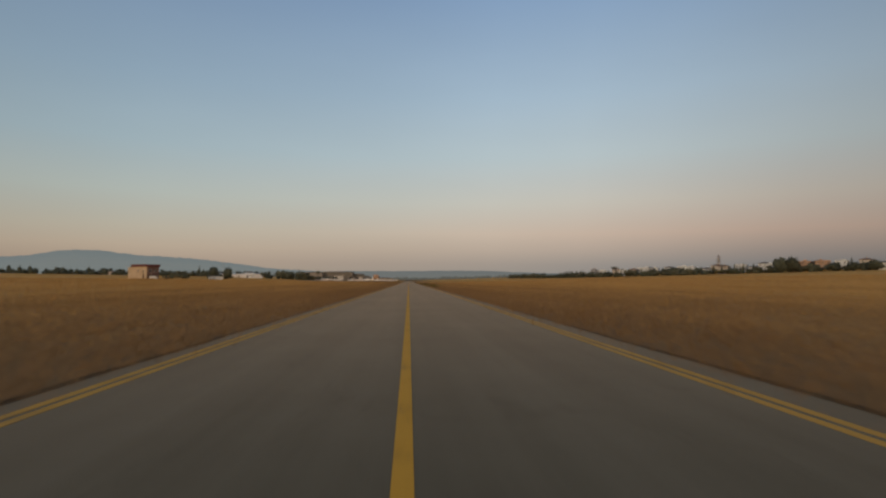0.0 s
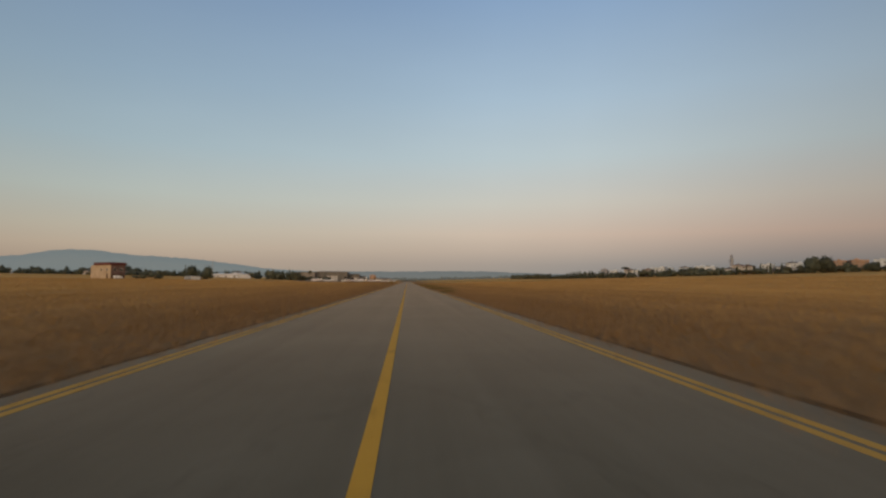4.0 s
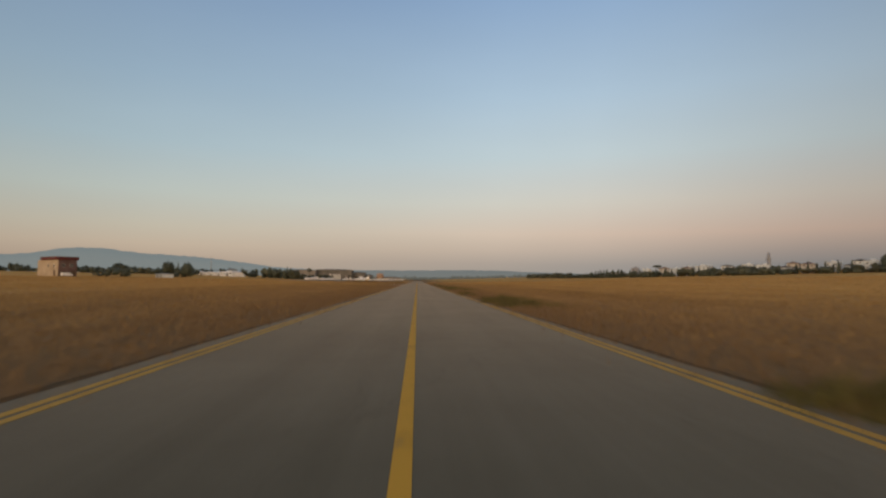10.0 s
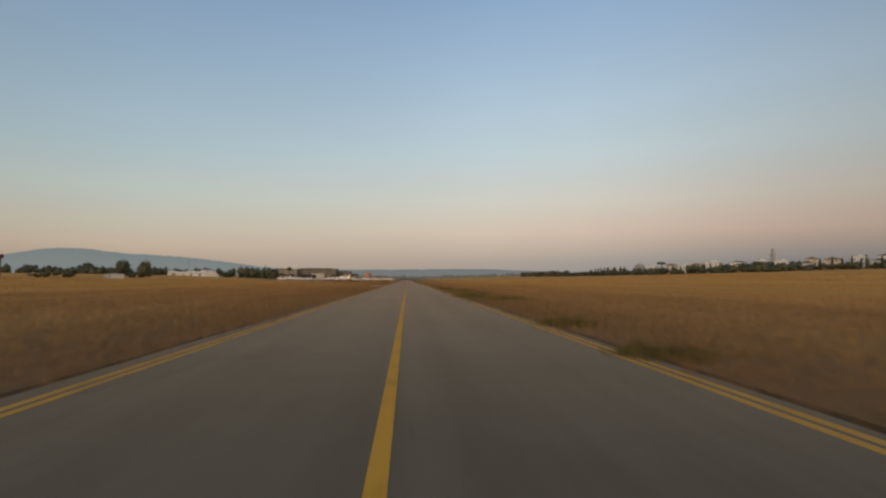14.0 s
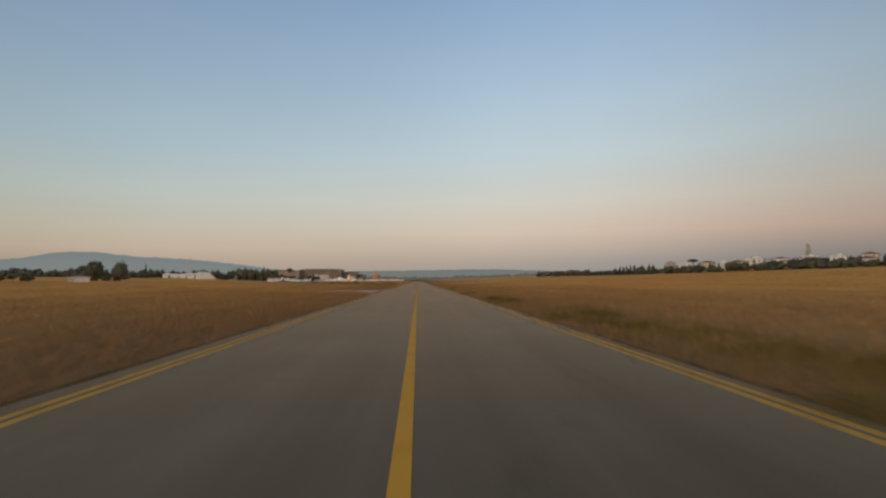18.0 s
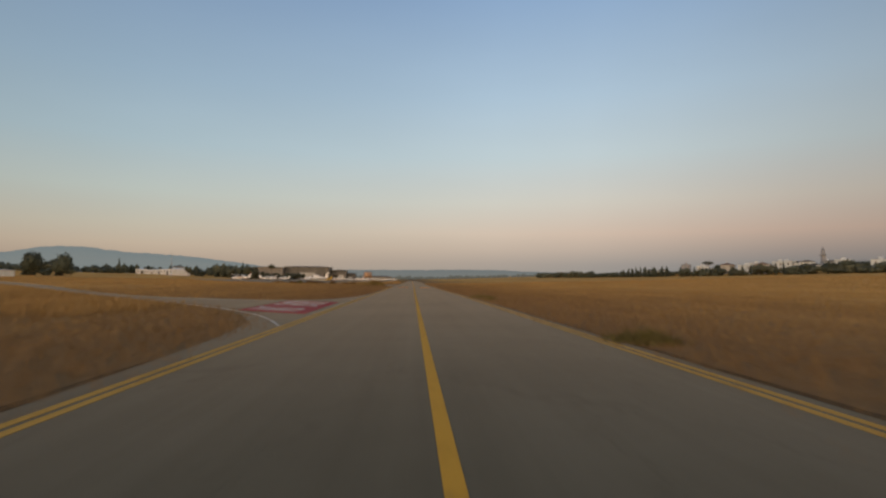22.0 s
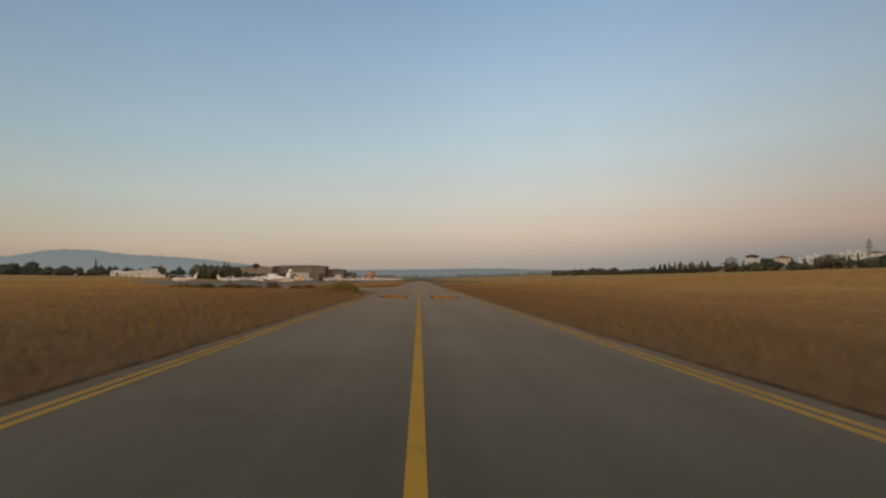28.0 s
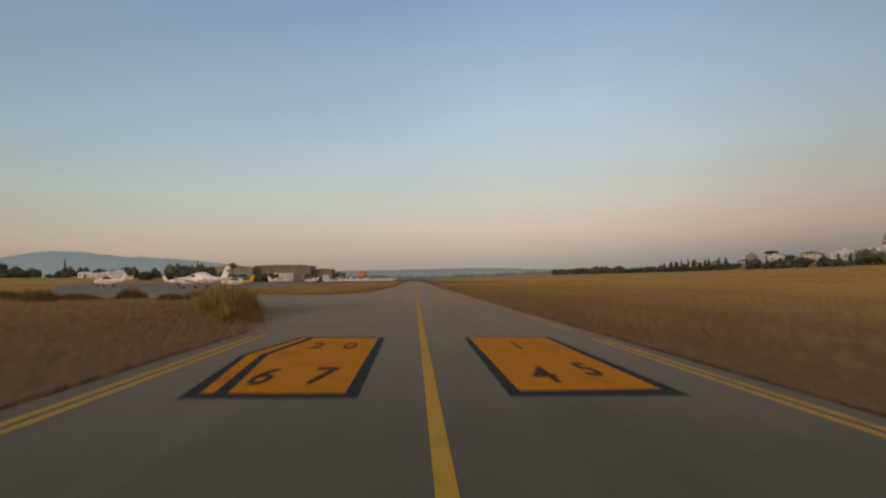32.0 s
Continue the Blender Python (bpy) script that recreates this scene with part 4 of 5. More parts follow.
part("spire", loft([[(r * math.cos(a), r * math.sin(a), z) for a in (i * math.pi / 4 + math.pi / 8 for i in range(8))] for z, r in ((33.5, 2.5), (34.0, 2.5), (38.5, 0.1))]), STONE_HAZE, tower)

# ---- the tan building with the red roof band, left of the field ----
lodge = thing("office_building", "two-storey tan building under a dark red overhanging roof", "building", at=stand(-193.2, 413.2, radians(-36.9), (1.06, 1.06, 1.15), sink=0.2))
part("wall", cubes((-11.2, 13, -5.25, 2.9, -1.5, 7.7), bevel=0.04), WALL_TAN, lodge)
# darker panel: the shade of this side is put into its colour
part("side_wall", cubes((13.003, 13.3, -5.05, 2.9, -1.5, 7.7)), WALL_TAN_SHADE, lodge, "side wall in a reddish brown that stands in for shade")
roof_band = part("roof", cubes((-6.2, 13.9, -6.0, 3.5, 7.7, 9.2), bevel=0.08), ROOF_RED, lodge)
part("gutter", cubes((-6.35, 14.05, -6.15, -6.0, 9.0, 9.2), (13.9, 14.05, -6.0, 3.5, 9.0, 9.2)), STEEL, roof_band)
window(lodge, 2.0, -5.25, 4.3, 1.5, 1.5, 0)
window(lodge, 8.8, -5.25, 4.3, 1.5, 1.5, 0)
for y in (-3, 0.6):
    window(lodge, 13.3, y, 4.4, 1.7, 1.6, 1)
arch = bmesh.new()
ring = [(math.cos(a) * 1.1, 2.0 + math.sin(a) * 1.1) for a in (math.pi * i / 8 for i in range(9))] + [(-1.1, -0.4), (1.1, -0.4)]
face = arch.faces.new([arch.verts.new((x, -5.31, z)) for x, z in ring])
moved = bmesh.ops.extrude_face_region(arch, geom=[face])
bmesh.ops.translate(arch, verts=[v for v in moved["geom"] if isinstance(v, bmesh.types.BMVert)], vec=(0, 0.1, 0))
arch.transform(Matrix.Translation((9.2, 0, 0)))
part("arched_door", arch, SHUTTER, lodge)
for y in (-3.2, 0.8):
    part("garage_door", cubes((13.25, 13.4, y - 1.5, y + 1.5, -0.3, 2.7), bevel=0.03), SHUTTER, lodge)


def van(at, label):
    """A parked delivery van, nose to +x."""
    root = thing("van", label, "van", at=at)
    body = loft([[(x, y, z) for y, z in ((-0.95, 0.45), (-0.98, 1.1), (-0.9, h), (0.9, h), (0.98, 1.1), (0.95, 0.45))] for x, h in ((-2.5, 2.1), (0.9, 2.15), (1.6, 1.35), (2.5, 1.15))])
    part("body", body, PLANE_WHITE, root)
    part("windscreen", loft([[(x, -0.8, z), (x, 0.8, z), (x + 0.03, 0.8, z + 0.02), (x + 0.03, -0.8, z + 0.02)] for x, z in ((0.98, 2.08), (1.6, 1.38))]), GLASS, root)
    for x in (-1.6, 1.6):
        for y in (-0.92, 0.92):
            bm = bmesh.new()
            bmesh.ops.create_cone(bm, cap_ends=True, segments=16, radius1=0.34, radius2=0.34, depth=0.22, matrix=Matrix.Translation((x, y, 0.34)) @ Matrix.Rotation(radians(90), 4, "X"))
            wheel = part("wheel", bm, RUBBER, root)
            bm = bmesh.new()
            bmesh.ops.create_cone(bm, cap_ends=True, segments=12, radius1=0.18, radius2=0.18, depth=0.24, matrix=Matrix.Translation((x, y, 0.34)) @ Matrix.Rotation(radians(90), 4, "X"))
            part("rim", bm, STEEL, wheel)


van(stand(-180.2, 399.4, radians(53)), "white van parked beside the tan building")


# ---- low white sheds and the hangars ----
def shed(label, x, y, turn, length, depth, high, wall, roof, bays, category="shed"):
    root = thing("shed", label, category, at=stand(x, y, radians(turn), sink=0.3))
    part("wall", cubes((-length / 2, length / 2, -depth / 2, depth / 2, -1, high), bevel=0.03), wall, root)
    part("roof", gable(length, depth, high, high * 0.28, 0.4), roof, root)
    step = length / bays
    for i in range(bays):
        cx = -length / 2 + (i + 0.5) * step
        if i % 3 == 1:
            part("door", cubes((cx - step * 0.3, cx + step * 0.3, -depth / 2 - 0.08, -depth / 2 + 0.02, -0.2, high * 0.75), bevel=0.02), METAL_GREY, root)
        else:
            window(root, cx, -depth / 2, high * 0.45, step * 0.45, high * 0.3, 0)
    return root


shed("long low white shed with a pale roof", -225, 748, -54.5, 124, 14, 3.9, SHEET_WHITE, SHEET_WHITE, 12)
shed("small white roof monitor house beside the shed", -214, 752, -54.5, 13, 8, 7.0, WALL_WHITE, ROOF_DARK, 3, "house")
shed("low white store below the round trees", -157, 457, -48, 14, 6, 2.3, WALL_WHITE, WALL_CREAM, 6)
shed("white vaulted store near the shed", -262.5, 785, 30, 9.5, 9, 4.2, SHEET_WHITE, SHEET_WHITE, 3)
shed("white house among far trees", -500, 760, 30, 14, 10, 6.0, WALL_WHITE, WALL_WHITE, 4, "house")
shed("white house among far trees", -560, 690, 30, 12, 9, 4.5, WALL_WHITE, WALL_CREAM, 3, "house")
shed("pale house among far trees", -405, 770, 25, 16, 10, 5.0, WALL_CREAM, ROOF_DARK, 4, "house")
shed("pale house among far trees", -352, 760, 25, 18, 10, 4.5, WALL_CREAM, ROOF_TILE, 4, "house")


def hangar(label, x0, x1, y0, y1, high, doors, wall=METAL_GREY):
    """A big shed with sheet-metal bays, a heavy roof edge and sliding doors in its front."""
    z = land((x0 + x1) / 2, y0)
    root = thing("hangar", label, "hangar", "hangars on the apron", at=Matrix.Translation((0, 0, z)))
    part("wall", cubes((x0, x1, y0, y1, -1.5, high)), wall, root)
    n = max(int((x1 - x0) / 2.4), 2)
    for i in range(n + 1):
        x = x0 + (x1 - x0) * i / n
        part("rib", cubes((x - 0.12, x + 0.12, y0 - 0.14, y0 - 0.003, 0, high)), wall, root)
    n = max(int((y1 - y0) / 4), 2)
    for i in range(n + 1):
        y = y0 + (y1 - y0) * i / n
        part("rib", cubes((x1 + 0.003, x1 + 0.14, y - 0.12, y + 0.12, 0, high)), wall, root)
    roof = gable(x1 - x0, y1 - y0, high + 0.7, 1.0, 0.7)
    roof.transform(Matrix.Translation(((x0 + x1) / 2, (y0 + y1) / 2, 0)))
    part("roof", roof, ROOF_DARK, root)
    part("fascia", cubes((x0 - 0.6, x1 + 0.6, y0 - 0.6, y1 + 0.6, high, high + 0.7)), wall, root)
    for a, b, top, mat in doors:
        door = part("sliding_door", cubes((a, b, y0 - 0.35, y0 - 0.15, 0.05, top), bevel=0.03), mat, root)
        k = max(int((b - a) / 2.5), 2)
        for i in range(1, k):
            x = a + (b - a) * i / k
            part("seam", cubes((x - 0.05, x + 0.05, y0 - 0.39, y0 - 0.353, 0.1, top - 0.05)), STEEL, door)
    return root


hangar("large grey sheet-metal hangar with pale sliding doors", -113, -74, 729, 748, 10.6, [(-99.5, -86, 6.4, METAL_LIGHT), (-78.2, -74.4, 5.4, GLASS)])
hangar("lower grey hangar joined to the large one", -73.8, -60.2, 737, 752, 8.2, [(-71.5, -68, 4.6, GLASS), (-66.5, -62, 5.0, METAL_LIGHT)])
hangar("long low grey workshop beside the hangar", -143, -113.2, 722, 746, 9.2, [(-139, -134, 3.5, SHUTTER)], WALL_GREY)
hangar("small grey shed at the end of the hangars", -60.0, -53.2, 744, 760, 5.6, [(-58.5, -55, 3.6, METAL_LIGHT)])
shed("long low flat terminal beyond the hangars", -46, 960, 0, 38, 14, 5.0, WALL_GREY, ROOF_DARK, 8, "building")
tank = thing("water_tank", "round pinkish tank tower beyond the hangars", "tank", at=stand(-53.8, 905, 0.0, (1.12, 1.12, 1.12), sink=0.2))
part("drum", loft([[(r * math.cos(a), r * math.sin(a), z) for a in (i * math.pi / 8 for i in range(16))] for z, r in ((3.2, 2.8), (4.0, 4.4), (8.6, 4.4), (9.6, 2.2), (9.9, 0.3))]), WALL_PINK, tank, smooth=True)
part("base", loft([[(r * math.cos(a), r * math.sin(a), z) for a in (i * math.pi / 8 for i in range(16))] for z, r in ((-0.5, 2.6), (3.25, 2.3))]), WALL_CREAM, tank)


# a thin lattice mast far behind the white shed
mast = thing("radio_mast", "thin grey lattice radio mast behind the white shed", "mast", at=stand(-350, 1055, sink=0.3))


def rod(a, b, r):
    a, b = Vector(a), Vector(b)
    s = (b - a).orthogonal().normalized() * r
    q = (b - a).normalized().cross(s)
    return loft([[c + s, c + q, c - s, c - q] for c in (a, b)])


for k in range(3):
    u = 2.094 * k
    part("leg", rod((1.1 * math.cos(u), 1.1 * math.sin(u), 0), (0.3 * math.cos(u), 0.3 * math.sin(u), 31), 0.1), STEEL, mast)
    for z in range(2, 29, 3):
        r0, r1 = 1.1 - 0.8 * z / 31, 1.1 - 0.8 * (z + 3) / 31
        part("brace", rod((r0 * math.cos(u), r0 * math.sin(u), z), (r1 * math.cos(u + 2.094), r1 * math.sin(u + 2.094), z + 3), 0.06), STEEL, mast)
part("antenna", rod((0, 0, 30), (0, 0, 34), 0.07), STEEL, mast)


# ---- aircraft on the stands ----
def foil(x, chord, y, z, thick=0.12):
    """A wing section in the y-z plane at span x; chord runs along y from the leading edge at +y."""
    return [(x, y + chord * a, z + chord * thick * b) for a, b in ((0.5, 0.0), (0.35, 0.42), (0.1, 0.5), (-0.25, 0.3), (-0.5, 0.0), (-0.2, -0.18), (0.15, -0.3), (0.38, -0.25))]


def aircraft(label, length=7.6, span=10.2, low_wing=True, twin=False, tail=None, accent=None):
    """Nose to +y, wheels on the ground."""
    root = thing("aircraft", label, "aircraft", "aircraft parked on the apron")
    k = length / 7.6
    z = 1.15 * k
    rings = [(3.75, 0.16, 0.16, 0.0), (3.5, 0.36, 0.34, 0.0), (2.6, 0.52, 0.5, 0.0), (1.7, 0.58, 0.62, 0.06), (0.9, 0.6, 0.86, 0.2), (-0.3, 0.58, 0.84, 0.22),
             (-1.4, 0.42, 0.52, 0.12), (-2.8, 0.22, 0.28, 0.12), (-3.75, 0.08, 0.14, 0.18)]
    part("fuselage", loft([oval(0, y * k, z + dz * k, rx * k, rz * k, 14, 0.85) for y, rx, rz, dz in rings]), PLANE_WHITE, root, smooth=True)
    if tail:
        part("rear_fuselage", loft([oval(0, y * k, z + dz * k, (rx + 0.012) * k, (rz + 0.012) * k, 14, 0.85) for y, rx, rz, dz in ((-1.5, 0.405, 0.5, 0.12), (-2.8, 0.22, 0.28, 0.12), (-3.76, 0.08, 0.14, 0.18))]), tail, root, smooth=True)
    panes = ((1.5, 0.5, 0.2, 0.5), (1.1, 0.6, 0.26, 0.56), (0.75, 0.606, 0.2, 0.6), (0.6, 0.5, 0.1, 0.6)) if twin else ((1.5, 0.5, 0.2, 0.5), (0.95, 0.606, 0.34, 0.6), (-0.35, 0.59, 0.33, 0.6), (-1.0, 0.46, 0.2, 0.48))
    part("cabin_glass", loft([oval(0, y * k, z + dz * k, rx * k, rz * k, 14, 0.8) for y, rx, rz, dz in panes]), GLASS, root, smooth=True)
    part("cabin_roof", loft([oval(0, y * k, z + dz * k, rx * k, rz * k, 14, 0.9) for y, rx, rz, dz in ((0.9, 0.45, 0.08, 0.98), (0.4, 0.52, 0.14, 1.02), (-0.5, 0.5, 0.14, 1.0), (-1.2, 0.36, 0.1, 0.66))]), PLANE_WHITE, root, smooth=True)
    wz = z - 0.36 * k if low_wing else z + 1.02 * k
    half = span / 2
    for s in (-1, 1):
        rise_tip = 0.5 * k if low_wing else 0.12 * k
        part("wing", loft([foil(s * x * k if x < 1 else s * half, c * k, 0.35 * k, wz + dz) for x, c, dz in ((0.3, 1.65, 0), (9, 1.15, rise_tip))]), PLANE_WHITE, root, smooth=True)
        part("tailplane", loft([foil(s * x * k, c * k, -3.3 * k, z + 0.26 * k, 0.1) for x, c in ((0.05, 0.95), (1.75, 0.6))]), tail or PLANE_WHITE, root, smooth=True)
        if twin:
            nac = loft([oval(s * 1.75 * k, (y + 0.5) * k, wz + 0.2 * k, r * k, r * k, 12) for y, r in ((1.7, 0.14), (1.5, 0.3), (0.6, 0.36), (-0.6, 0.28), (-1.3, 0.06))])
            nacelle = part("nacelle", nac, PLANE_WHITE, root, smooth=True)
            part("propeller", cubes((s * 1.75 * k - 0.06, s * 1.75 * k + 0.06, 2.22 * k, 2.27 * k, wz - 0.75 * k, wz + 1.15 * k)), RUBBER, nacelle)
        else:
            if not low_wing:
                part("strut", loft([[(s * x, 0.35 * k + a, zz + b) for a, b in ((0.06, 0), (0, 0.03), (-0.06, 0), (0, -0.03))] for x, zz in ((0.5 * k, z - 0.4 * k), (half * 0.5, wz + 0.02))]), PLANE_WHITE, root)
    fin = loft([[(w, y, zz) for w, y in ((0, y1), (0.05 * k, (y0 + y1) / 2), (0, y0), (-0.05 * k, (y0 + y1) / 2))] for zz, y0, y1 in
                ((z + 0.15 * k, -3.8 * k, -2.3 * k), (z + 0.5 * k, -3.85 * k, -2.85 * k), (z + (2.0 if twin else 1.65) * k, -4.25 * k, -3.6 * k))])
    finned = part("fin", fin, tail or PLANE_WHITE, root)
    if accent:
        part("stripe", loft([[(w, y, zz) for w, y in ((0, y1 + 0.02), (0.056 * k, (y0 + y1) / 2), (0, y0 - 0.02), (-0.056 * k, (y0 + y1) / 2))] for zz, y0, y1 in
                             ((z + 1.2 * k, -4.03 * k, -3.3 * k), (z + 1.5 * k, -4.11 * k, -3.46 * k))]), accent, finned)
        for s in (-1, 1):
            part("side_stripe", loft([[(s * (rx + 0.012) * k, y * k, z + (0.02 + b) * k) for b in (-0.05, 0.05)] + [(s * (rx - 0.1) * k, y * k, z + (0.02 + b) * k) for b in (0.05, -0.05)]
                                      for y, rx in ((2.6, 0.51), (1.7, 0.575), (0.9, 0.59), (-0.3, 0.57), (-1.4, 0.415), (-2.8, 0.215))]), accent, root)
    if not twin:
        part("spinner", loft([oval(0, y * k, z, r * k, r * k, 10) for y, r in ((3.72, 0.17), (3.9, 0.13), (4.05, 0.02))]), STEEL, root, smooth=True)
        part("propeller", cubes((-0.06, 0.06, 3.8 * k, 3.85 * k, z - 0.9 * k, z + 0.9 * k)), RUBBER, root)
    for x, y, r in ((-1.35, 0.1, 0.2), (1.35, 0.1, 0.2), (0, 2.75, 0.17)):
        x, y, r = x * k, y * k, r * k
        leg = part("gear_leg", cubes((x - 0.05, x + 0.05, y - 0.05, y + 0.05, r, z - 0.3 * k)), STEEL, root)
        bm = bmesh.new()
        bmesh.ops.create_cone(bm, cap_ends=True, segments=14, radius1=r, radius2=r, depth=0.16 * k, matrix=Matrix.Translation((x, y, r)) @ Matrix.Rotation(radians(90), 4, "Y"))
        part("wheel", bm, RUBBER, leg)
    return root


HANGAR_ROW = [aircraft("white twin-engined aircraft with a dark stripe", 9.4, 11.0, True, True, None, PLANE_BLUE),
              aircraft("small white low-wing aircraft", 7.2, 9.6, True),
              aircraft("white high-wing light aircraft", 8.0, 10.8, False, False, None, PLANE_RED),
              aircraft("white light aircraft with a yellow tail", 7.6, 10.0, False, False, PLANE_YELLOW, PLANE_YELLOW),
              aircraft("white aircraft with red markings", 8.2, 10.4, True, False, None, PLANE_RED)]


def parked(k, x, y, heading):
    """heading: degrees from +y to the left."""
    z = land(x, y) + 0.035 + 0.04 - 0.012
    low = {0: (0.9, 0.8, 0.82, 1.0), 3: (0.8, 0.8, 0.72, 1.0)}.get(k, (1, 1, 1, 1))
    place(HANGAR_ROW[k], Matrix.Translation((x, y, z)) @ Matrix.Rotation(radians(heading), 4, "Z") @ Matrix.Diagonal(low))


for k, x, y, heading in ((0, -30.8, 414.5, 82), (3, -31.3, 431.5, 78), (1, -64.6, 487, -80), (2, -67.8, 459, 75), (1, -68, 533, 60), (4, -52, 548, -70), (1, -60, 575, 80), (2, -48, 592, 60),
                         (1, -44, 622, -60), (4, -40, 648, 75), (1, -38, 668, 80), (2, -34, 694, 60), (1, -31, 722, -75), (4, -28, 748, 70), (1, -25, 780, 80), (2, -22, 812, 60), (1, -84, 560, -60),
                         (2, -92, 600, 70), (1, -20, 845, 75)):
    parked(k, x, y, heading)


# ---- weeds and bushes ----
def clump(label, x, y, radius, high, mat, seed, leaves=160, category="weed"):
    """A tuft of many thin leaning leaves, denser in the middle, with a few bare stems."""
    rng = np.random.default_rng(seed)
    root = thing("weed_clump" if category == "weed" else "bush", label, category, "weeds along the pavement edge" if category == "weed" else "bushes at the apron edge", at=stand(x, y))
    n = leaves * 3
    a, d = rng.random(n) * 6.283, radius * np.sqrt(rng.random(n)) * (0.6 + 0.4 * rng.random(n))
    z = np.zeros(n)
    lump = 0.75 + 0.45 * np.sin(3 * a + seed) * np.sin(2.3 * a * d + 2 * seed)
    h = high * np.clip(1.1 - 0.7 * d / radius, 0.15, 1) * (0.35 + 0.75 * rng.random(n)) * lump
    w = (0.012 + 0.012 * rng.random(n)) * (1.0 if category == "weed" else 1.9)
    turn, lean = rng.random(n) * 6.283, 0.15 + 0.6 * rng.random(n)
    bx, by = d * np.cos(a), d * np.sin(a)
    co = np.empty((n, 3, 3))
    co[:, 0] = np.stack([bx - w * np.sin(turn), by + w * np.cos(turn), z], 1)
    co[:, 1] = np.stack([bx + w * np.sin(turn), by - w * np.cos(turn), z + h * 0.1], 1)
    co[:, 2] = np.stack([bx + h * lean * np.cos(turn), by + h * lean * np.sin(turn), z + h], 1)
    me = bpy.data.meshes.new("foliage")
    me.from_pydata(co.reshape(-1, 3).tolist(), [], np.arange(3 * n).reshape(-1, 3).tolist())
    mesh_part("foliage", me, mat, root)
    bm = bmesh.new()
    for k in range(7):
        a = k * 0.9 + rng.random()
        tip = Vector((math.cos(a) * radius * 0.7, math.sin(a) * radius * 0.7, high * (0.8 + 0.3 * rng.random())))
        s = tip.orthogonal().normalized() * 0.012
        q = tip.normalized().cross(s)
        low = [bm.verts.new(Vector((0, 0, -0.05)) + p) for p in (s, q, -s - q)]
        top = bm.verts.new(tip)
        for u in range(3):
            bm.faces.new((low[u], low[(u + 1) % 3], top))
    part("stems", bm, BARK, root)


# patches of weeds: from, to along the right edge, how many, reach into the grass
rng_weed = random.Random(21)
spots = [(5.2 + reach * rng_weed.random() ** 1.5, y0 + (y1 - y0) * (i + rng_weed.random()) / n)
         for y0, y1, n, reach in ((112, 116, 2, 0.5), (139, 154, 9, 2.2), (159, 177, 2, 0.5), (190, 219, 13, 2.6), (227, 237, 2, 0.7), (250, 254, 1, 0.6), (278, 280, 1, 0.3)) for i in range(n)]
for i, (x, y) in enumerate(spots + [(5.6, 283.9)]):
    size = 0.6 + 0.8 * rng_weed.random()
    clump("low green and brown weeds at the pavement edge", x, y, 1.1 * size, 0.32 + 0.25 * rng_weed.random(), BLADE_GREEN, 100 + i, 260)
YELLOWISH, RUSTY, DARK = "tall yellow-green bush at the bend of the pavement", "low rust-brown bush at the edge of the apron", "dark olive bush in the grass before the apron"
for i, (x, y, r, h, mat, label) in enumerate(((-6.5, 352.6, 0.7, 0.5, LEAF_DRY, YELLOWISH), (-7.4, 355.4, 1.1, 1.0, LEAF_DRY, YELLOWISH), (-8.3, 357.4, 1.4, 1.3, LEAF_DRY, YELLOWISH), (-9.4, 360.2, 1.2, 1.05, LEAF_DRY, YELLOWISH), (-10.8, 363.4, 1.0, 0.7, LEAF_DRY, YELLOWISH),
                                              (-26.3, 367.4, 0.9, 0.75, BLADE_GREEN, DARK), (-19.6, 372.4, 1.0, 0.75, LEAF_RUST, DARK), (-16.2, 370.8, 1.0, 0.5, LEAF_RUST, RUSTY), (-14.3, 369.6, 0.7, 0.6, LEAF_RUST, DARK),
                                              (-21.6, 369.4, 1.5, 0.5, LEAF_RUST, RUSTY), (-24.3, 370, 1.7, 0.7, LEAF_RUST, RUSTY), (-22.9, 368.2, 1.3, 0.6, LEAF_RUST, RUSTY), (-29.5, 374.5, 1.6, 0.6, LEAF_RUST, RUSTY),
                                              (-33.5, 377, 1.8, 0.6, LEAF_RUST, RUSTY), (-12.4, 366.2, 0.8, 0.45, LEAF_DRY, RUSTY))):
    clump(label, x, y, r * 1.1, h * 1.15, mat, 200 + i, 900, "bush")


# ---- dry grass ----
def inside(x, y, outline):
    """Which of the points lie in an outline."""
    hit = np.zeros(len(x), bool)
    for (x0, y0), (x1, y1) in zip(outline, outline[1:] + outline[:1]):
        if y0 != y1:
            hit ^= ((y0 > y) != (y1 > y)) & (x < (x1 - x0) * (y - y0) / (y1 - y0) + x0)
    return hit


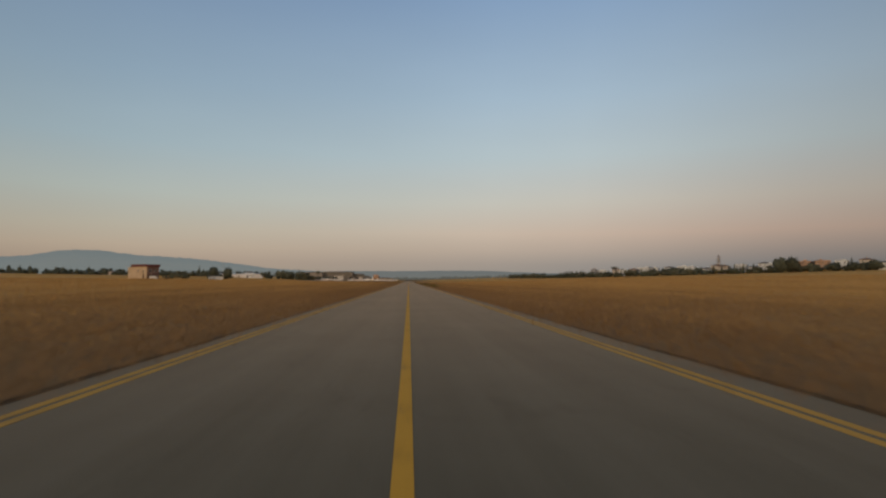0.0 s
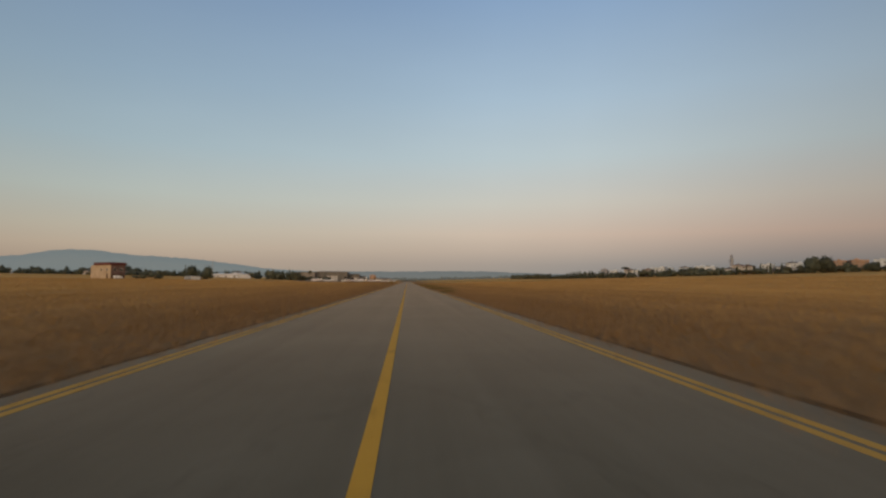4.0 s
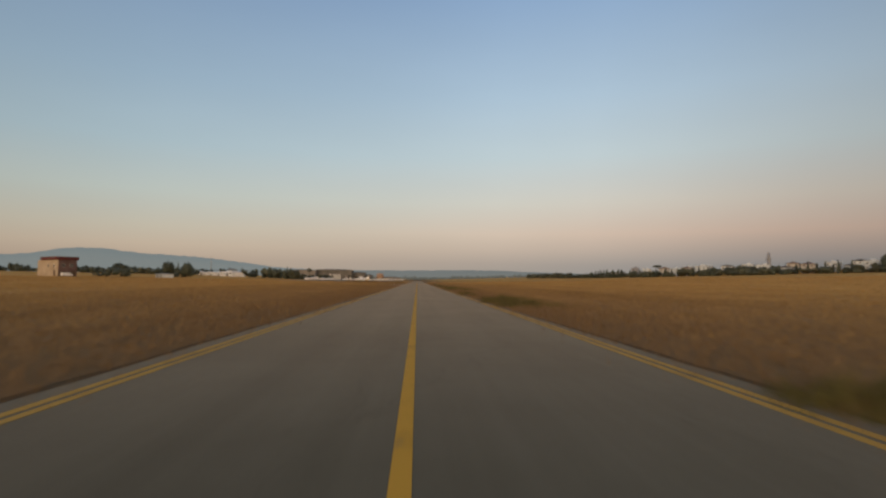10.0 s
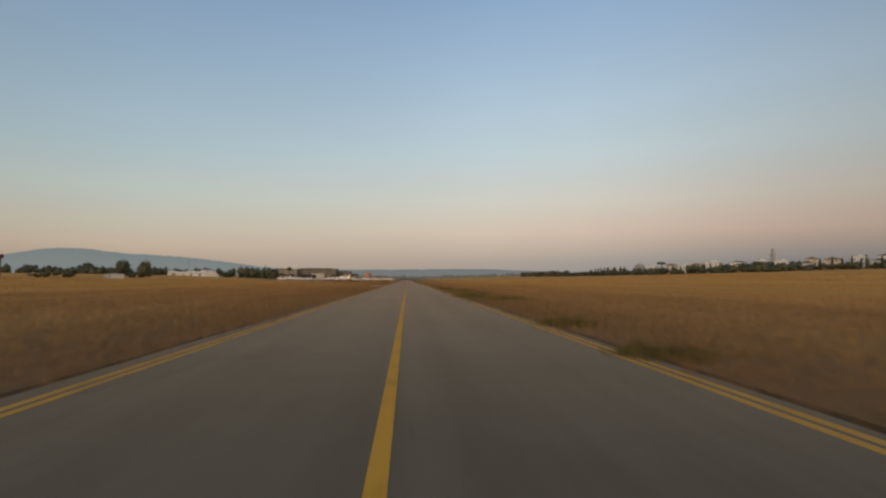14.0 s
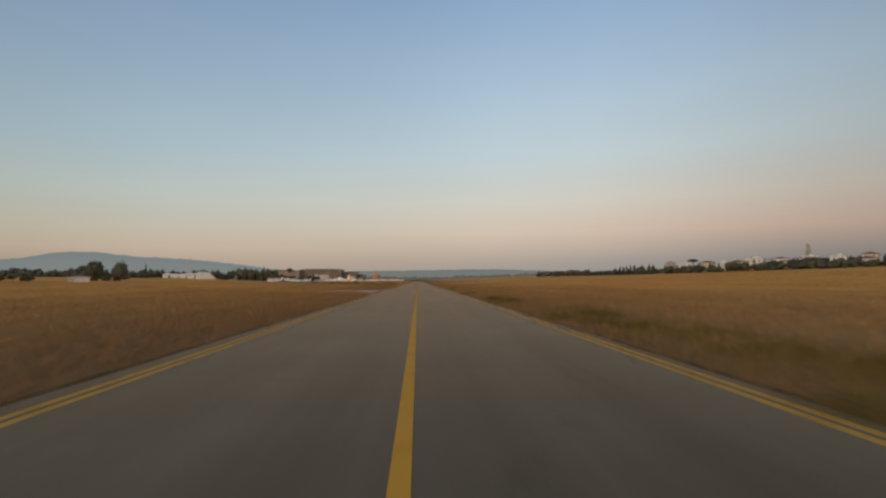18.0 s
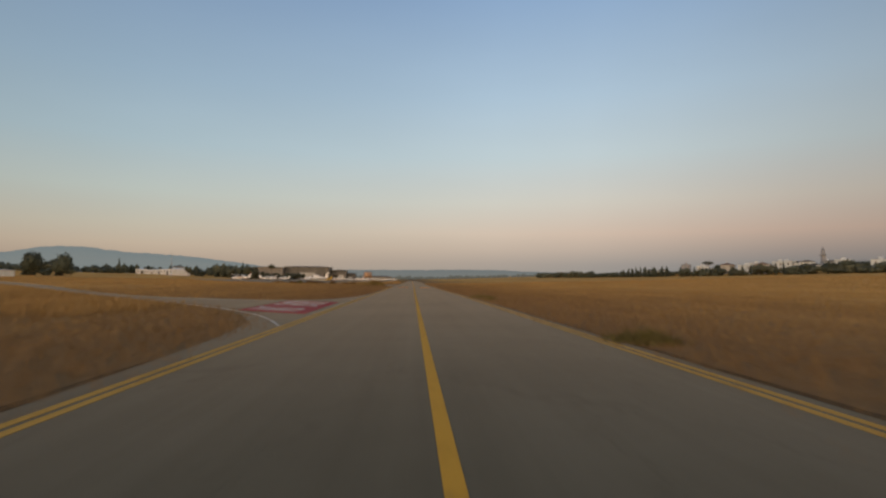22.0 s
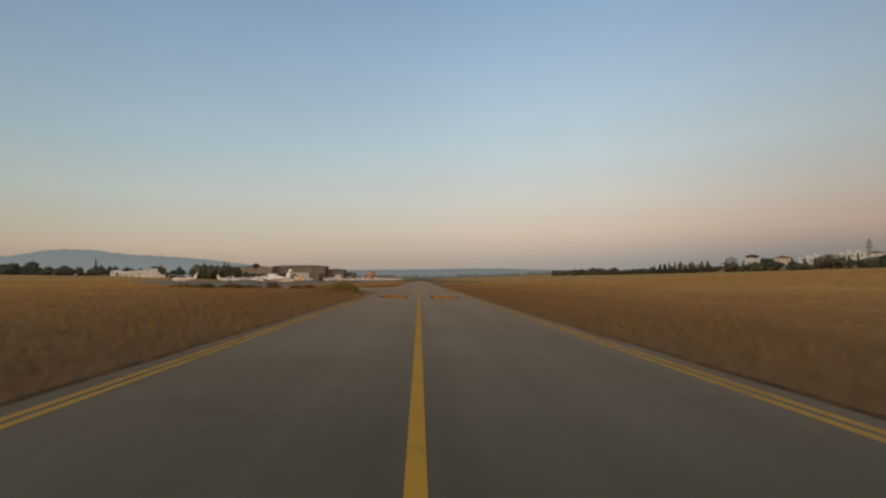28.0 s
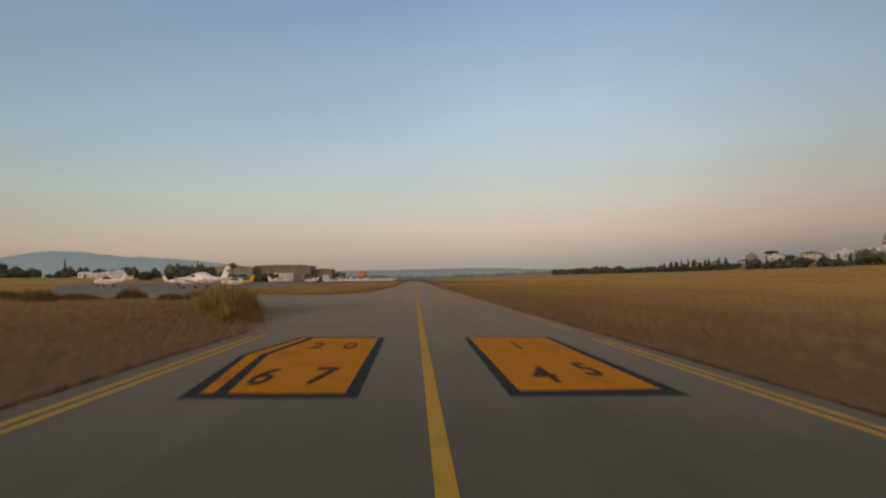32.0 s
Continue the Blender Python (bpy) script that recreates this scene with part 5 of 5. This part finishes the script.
def grass(name, patches, label, seed, mat, per=4, category="grass"):
    """Tufts of thin blades; patches: x0, x1, y0, y1, tufts a square metre, height."""
    rng = np.random.default_rng(seed)
    xs, ys, hs = [], [], []
    for x0, x1, y0, y1, density, high in patches:
        n = int(abs(x1 - x0) * (y1 - y0) * density)
        xs.append(x0 + (x1 - x0) * rng.random(n))
        ys.append(y0 + (y1 - y0) * rng.random(n))
        hs.append(high * (0.5 + 0.9 * rng.random(n)))
    x, y, h = np.concatenate(xs), np.concatenate(ys), np.concatenate(hs)
    # the stand thins out and grows in drifts
    drift = np.sin(x * 0.9 + 2.1 * np.sin(y * 0.13)) * np.sin(y * 0.31 + 1.7 * np.sin(x * 0.4))
    h = h * (1 + 0.12 * drift)
    free = ~(inside(x, y, LINK_NEAR + LINK_FAR) | inside(x, y, ENTRY[:-6] + ENTRY_FAR) | inside(x, y, apron_outline))
    shoulder = np.where(x < 0, 4.72, np.interp(y, (0, 95, 135, 245, 290), (5.15, 5.1, 4.8, 4.8, 4.9)))
    free &= np.abs(x) > shoulder
    if category == "weeds":
        free &= rng.random(len(x)) < 0.55 + 0.6 * drift
    x, y, h = x[free], y[free], h[free]
    a = np.clip(np.abs(x) - 5.2, 0, None)
    z = np.where(x > 0, 0.041 * a * a / (a + 80), 0.0085 * a * a / (a + 60)) + crossfall(x, y) - 0.06
    x, y, z, h = (np.repeat(v, per) for v in (x, y, z, h))
    n = len(x)
    turn, lean = rng.random(n) * 6.283, 0.25 + 0.5 * rng.random(n)
    bx, by = x + 0.5 * rng.normal(size=n), y + 0.5 * rng.normal(size=n)
    w = (h * 0.035 + 0.003) * (1 + np.abs(x) * 0.02)
    co = np.empty((n, 3, 3))
    co[:, 0] = np.stack([bx - w * np.sin(turn), by + w * np.cos(turn), z], 1)
    co[:, 1] = np.stack([bx + w * np.sin(turn), by - w * np.cos(turn), z], 1)
    co[:, 2] = np.stack([bx + h * lean * np.cos(turn), by + h * lean * np.sin(turn), z + h], 1)
    me = bpy.data.meshes.new(name)
    me.vertices.add(3 * n)
    me.vertices.foreach_set("co", co.ravel())
    me.loops.add(3 * n)
    me.loops.foreach_set("vertex_index", np.arange(3 * n))
    me.polygons.add(n)
    me.polygons.foreach_set("loop_start", np.arange(0, 3 * n, 3))
    me.update(calc_edges=True)
    tagged(mesh_part(name, me, mat), label, category, kind="stuff")


for s, seed in ((-1, 3), (1, 4)):
    grass("dry_grass", [(s * a, s * b, -20, 460, density, high) for a, b, density, high in ((4.7, 6.0, 36, 0.18), (6.0, 10, 20, 0.2), (10, 15, 11, 0.18), (15, 22, 7, 0.18), (22, 32, 3, 0.18))],
          "dry brown grass beside the taxiway", seed, BLADE)
    grass("golden_grass", [(s * a, s * b, -20, 520, density, high) for a, b, density, high in ((7, 10, 3, 0.19), (10, 16, 5, 0.19), (16, 24, 5, 0.2), (24, 32, 5, 0.21), (32, 60, 2.6, 0.23), (60, 110, 0.9, 0.28), (110, 190, 0.32, 0.38))],
          "tall golden dry grass further out in the meadow", seed + 2, BLADE_GOLD)
grass("tall_grass", [(x, x - 3, y - 9, y - 0.3, 14, 0.34) for x, y in ((-12.5, 268.0), (-15.5, 271.2), (-18.5, 274.5), (-21.5, 277.6), (-24.5, 280.8), (-27.5, 284.0), (-30.5, 287.2), (-33.5, 290.5),
                                                                        (-36.5, 293.6), (-39.5, 296.9), (-42.5, 300.2), (-45.5, 303.4), (-48.5, 306.6), (-51.5, 309.8))],
      "tall dry grass along the link", 12, BLADE_GOLD)
grass("pale_grass", [(-21, -6.5, 392, 470, 9, 0.24), (-17, -6.5, 470, 640, 3, 0.3)], "pale dry grass between the entry and the stands", 14, BLADE_GOLD)
grass("green_weeds", [(5.2, 8.5, 138, 157, 17, 0.25), (5.1, 6.2, 112, 116, 8, 0.22), (5.2, 9, 187, 223, 12, 0.26), (5.2, 7.5, 224, 240, 10, 0.25), (5.0, 6.2, 275, 281, 5, 0.2)],
      "low olive-green weeds among the dry grass", 9, BLADE_GREEN, 4, "weeds")

# kinds that found no place are taken away again
for root in [r for rows in kinds.values() for r in rows] + VILLAS + HANGAR_ROW:
    if root not in used:
        for child in list(root.children_recursive):
            bpy.data.objects.remove(child)
        bpy.data.objects.remove(root)
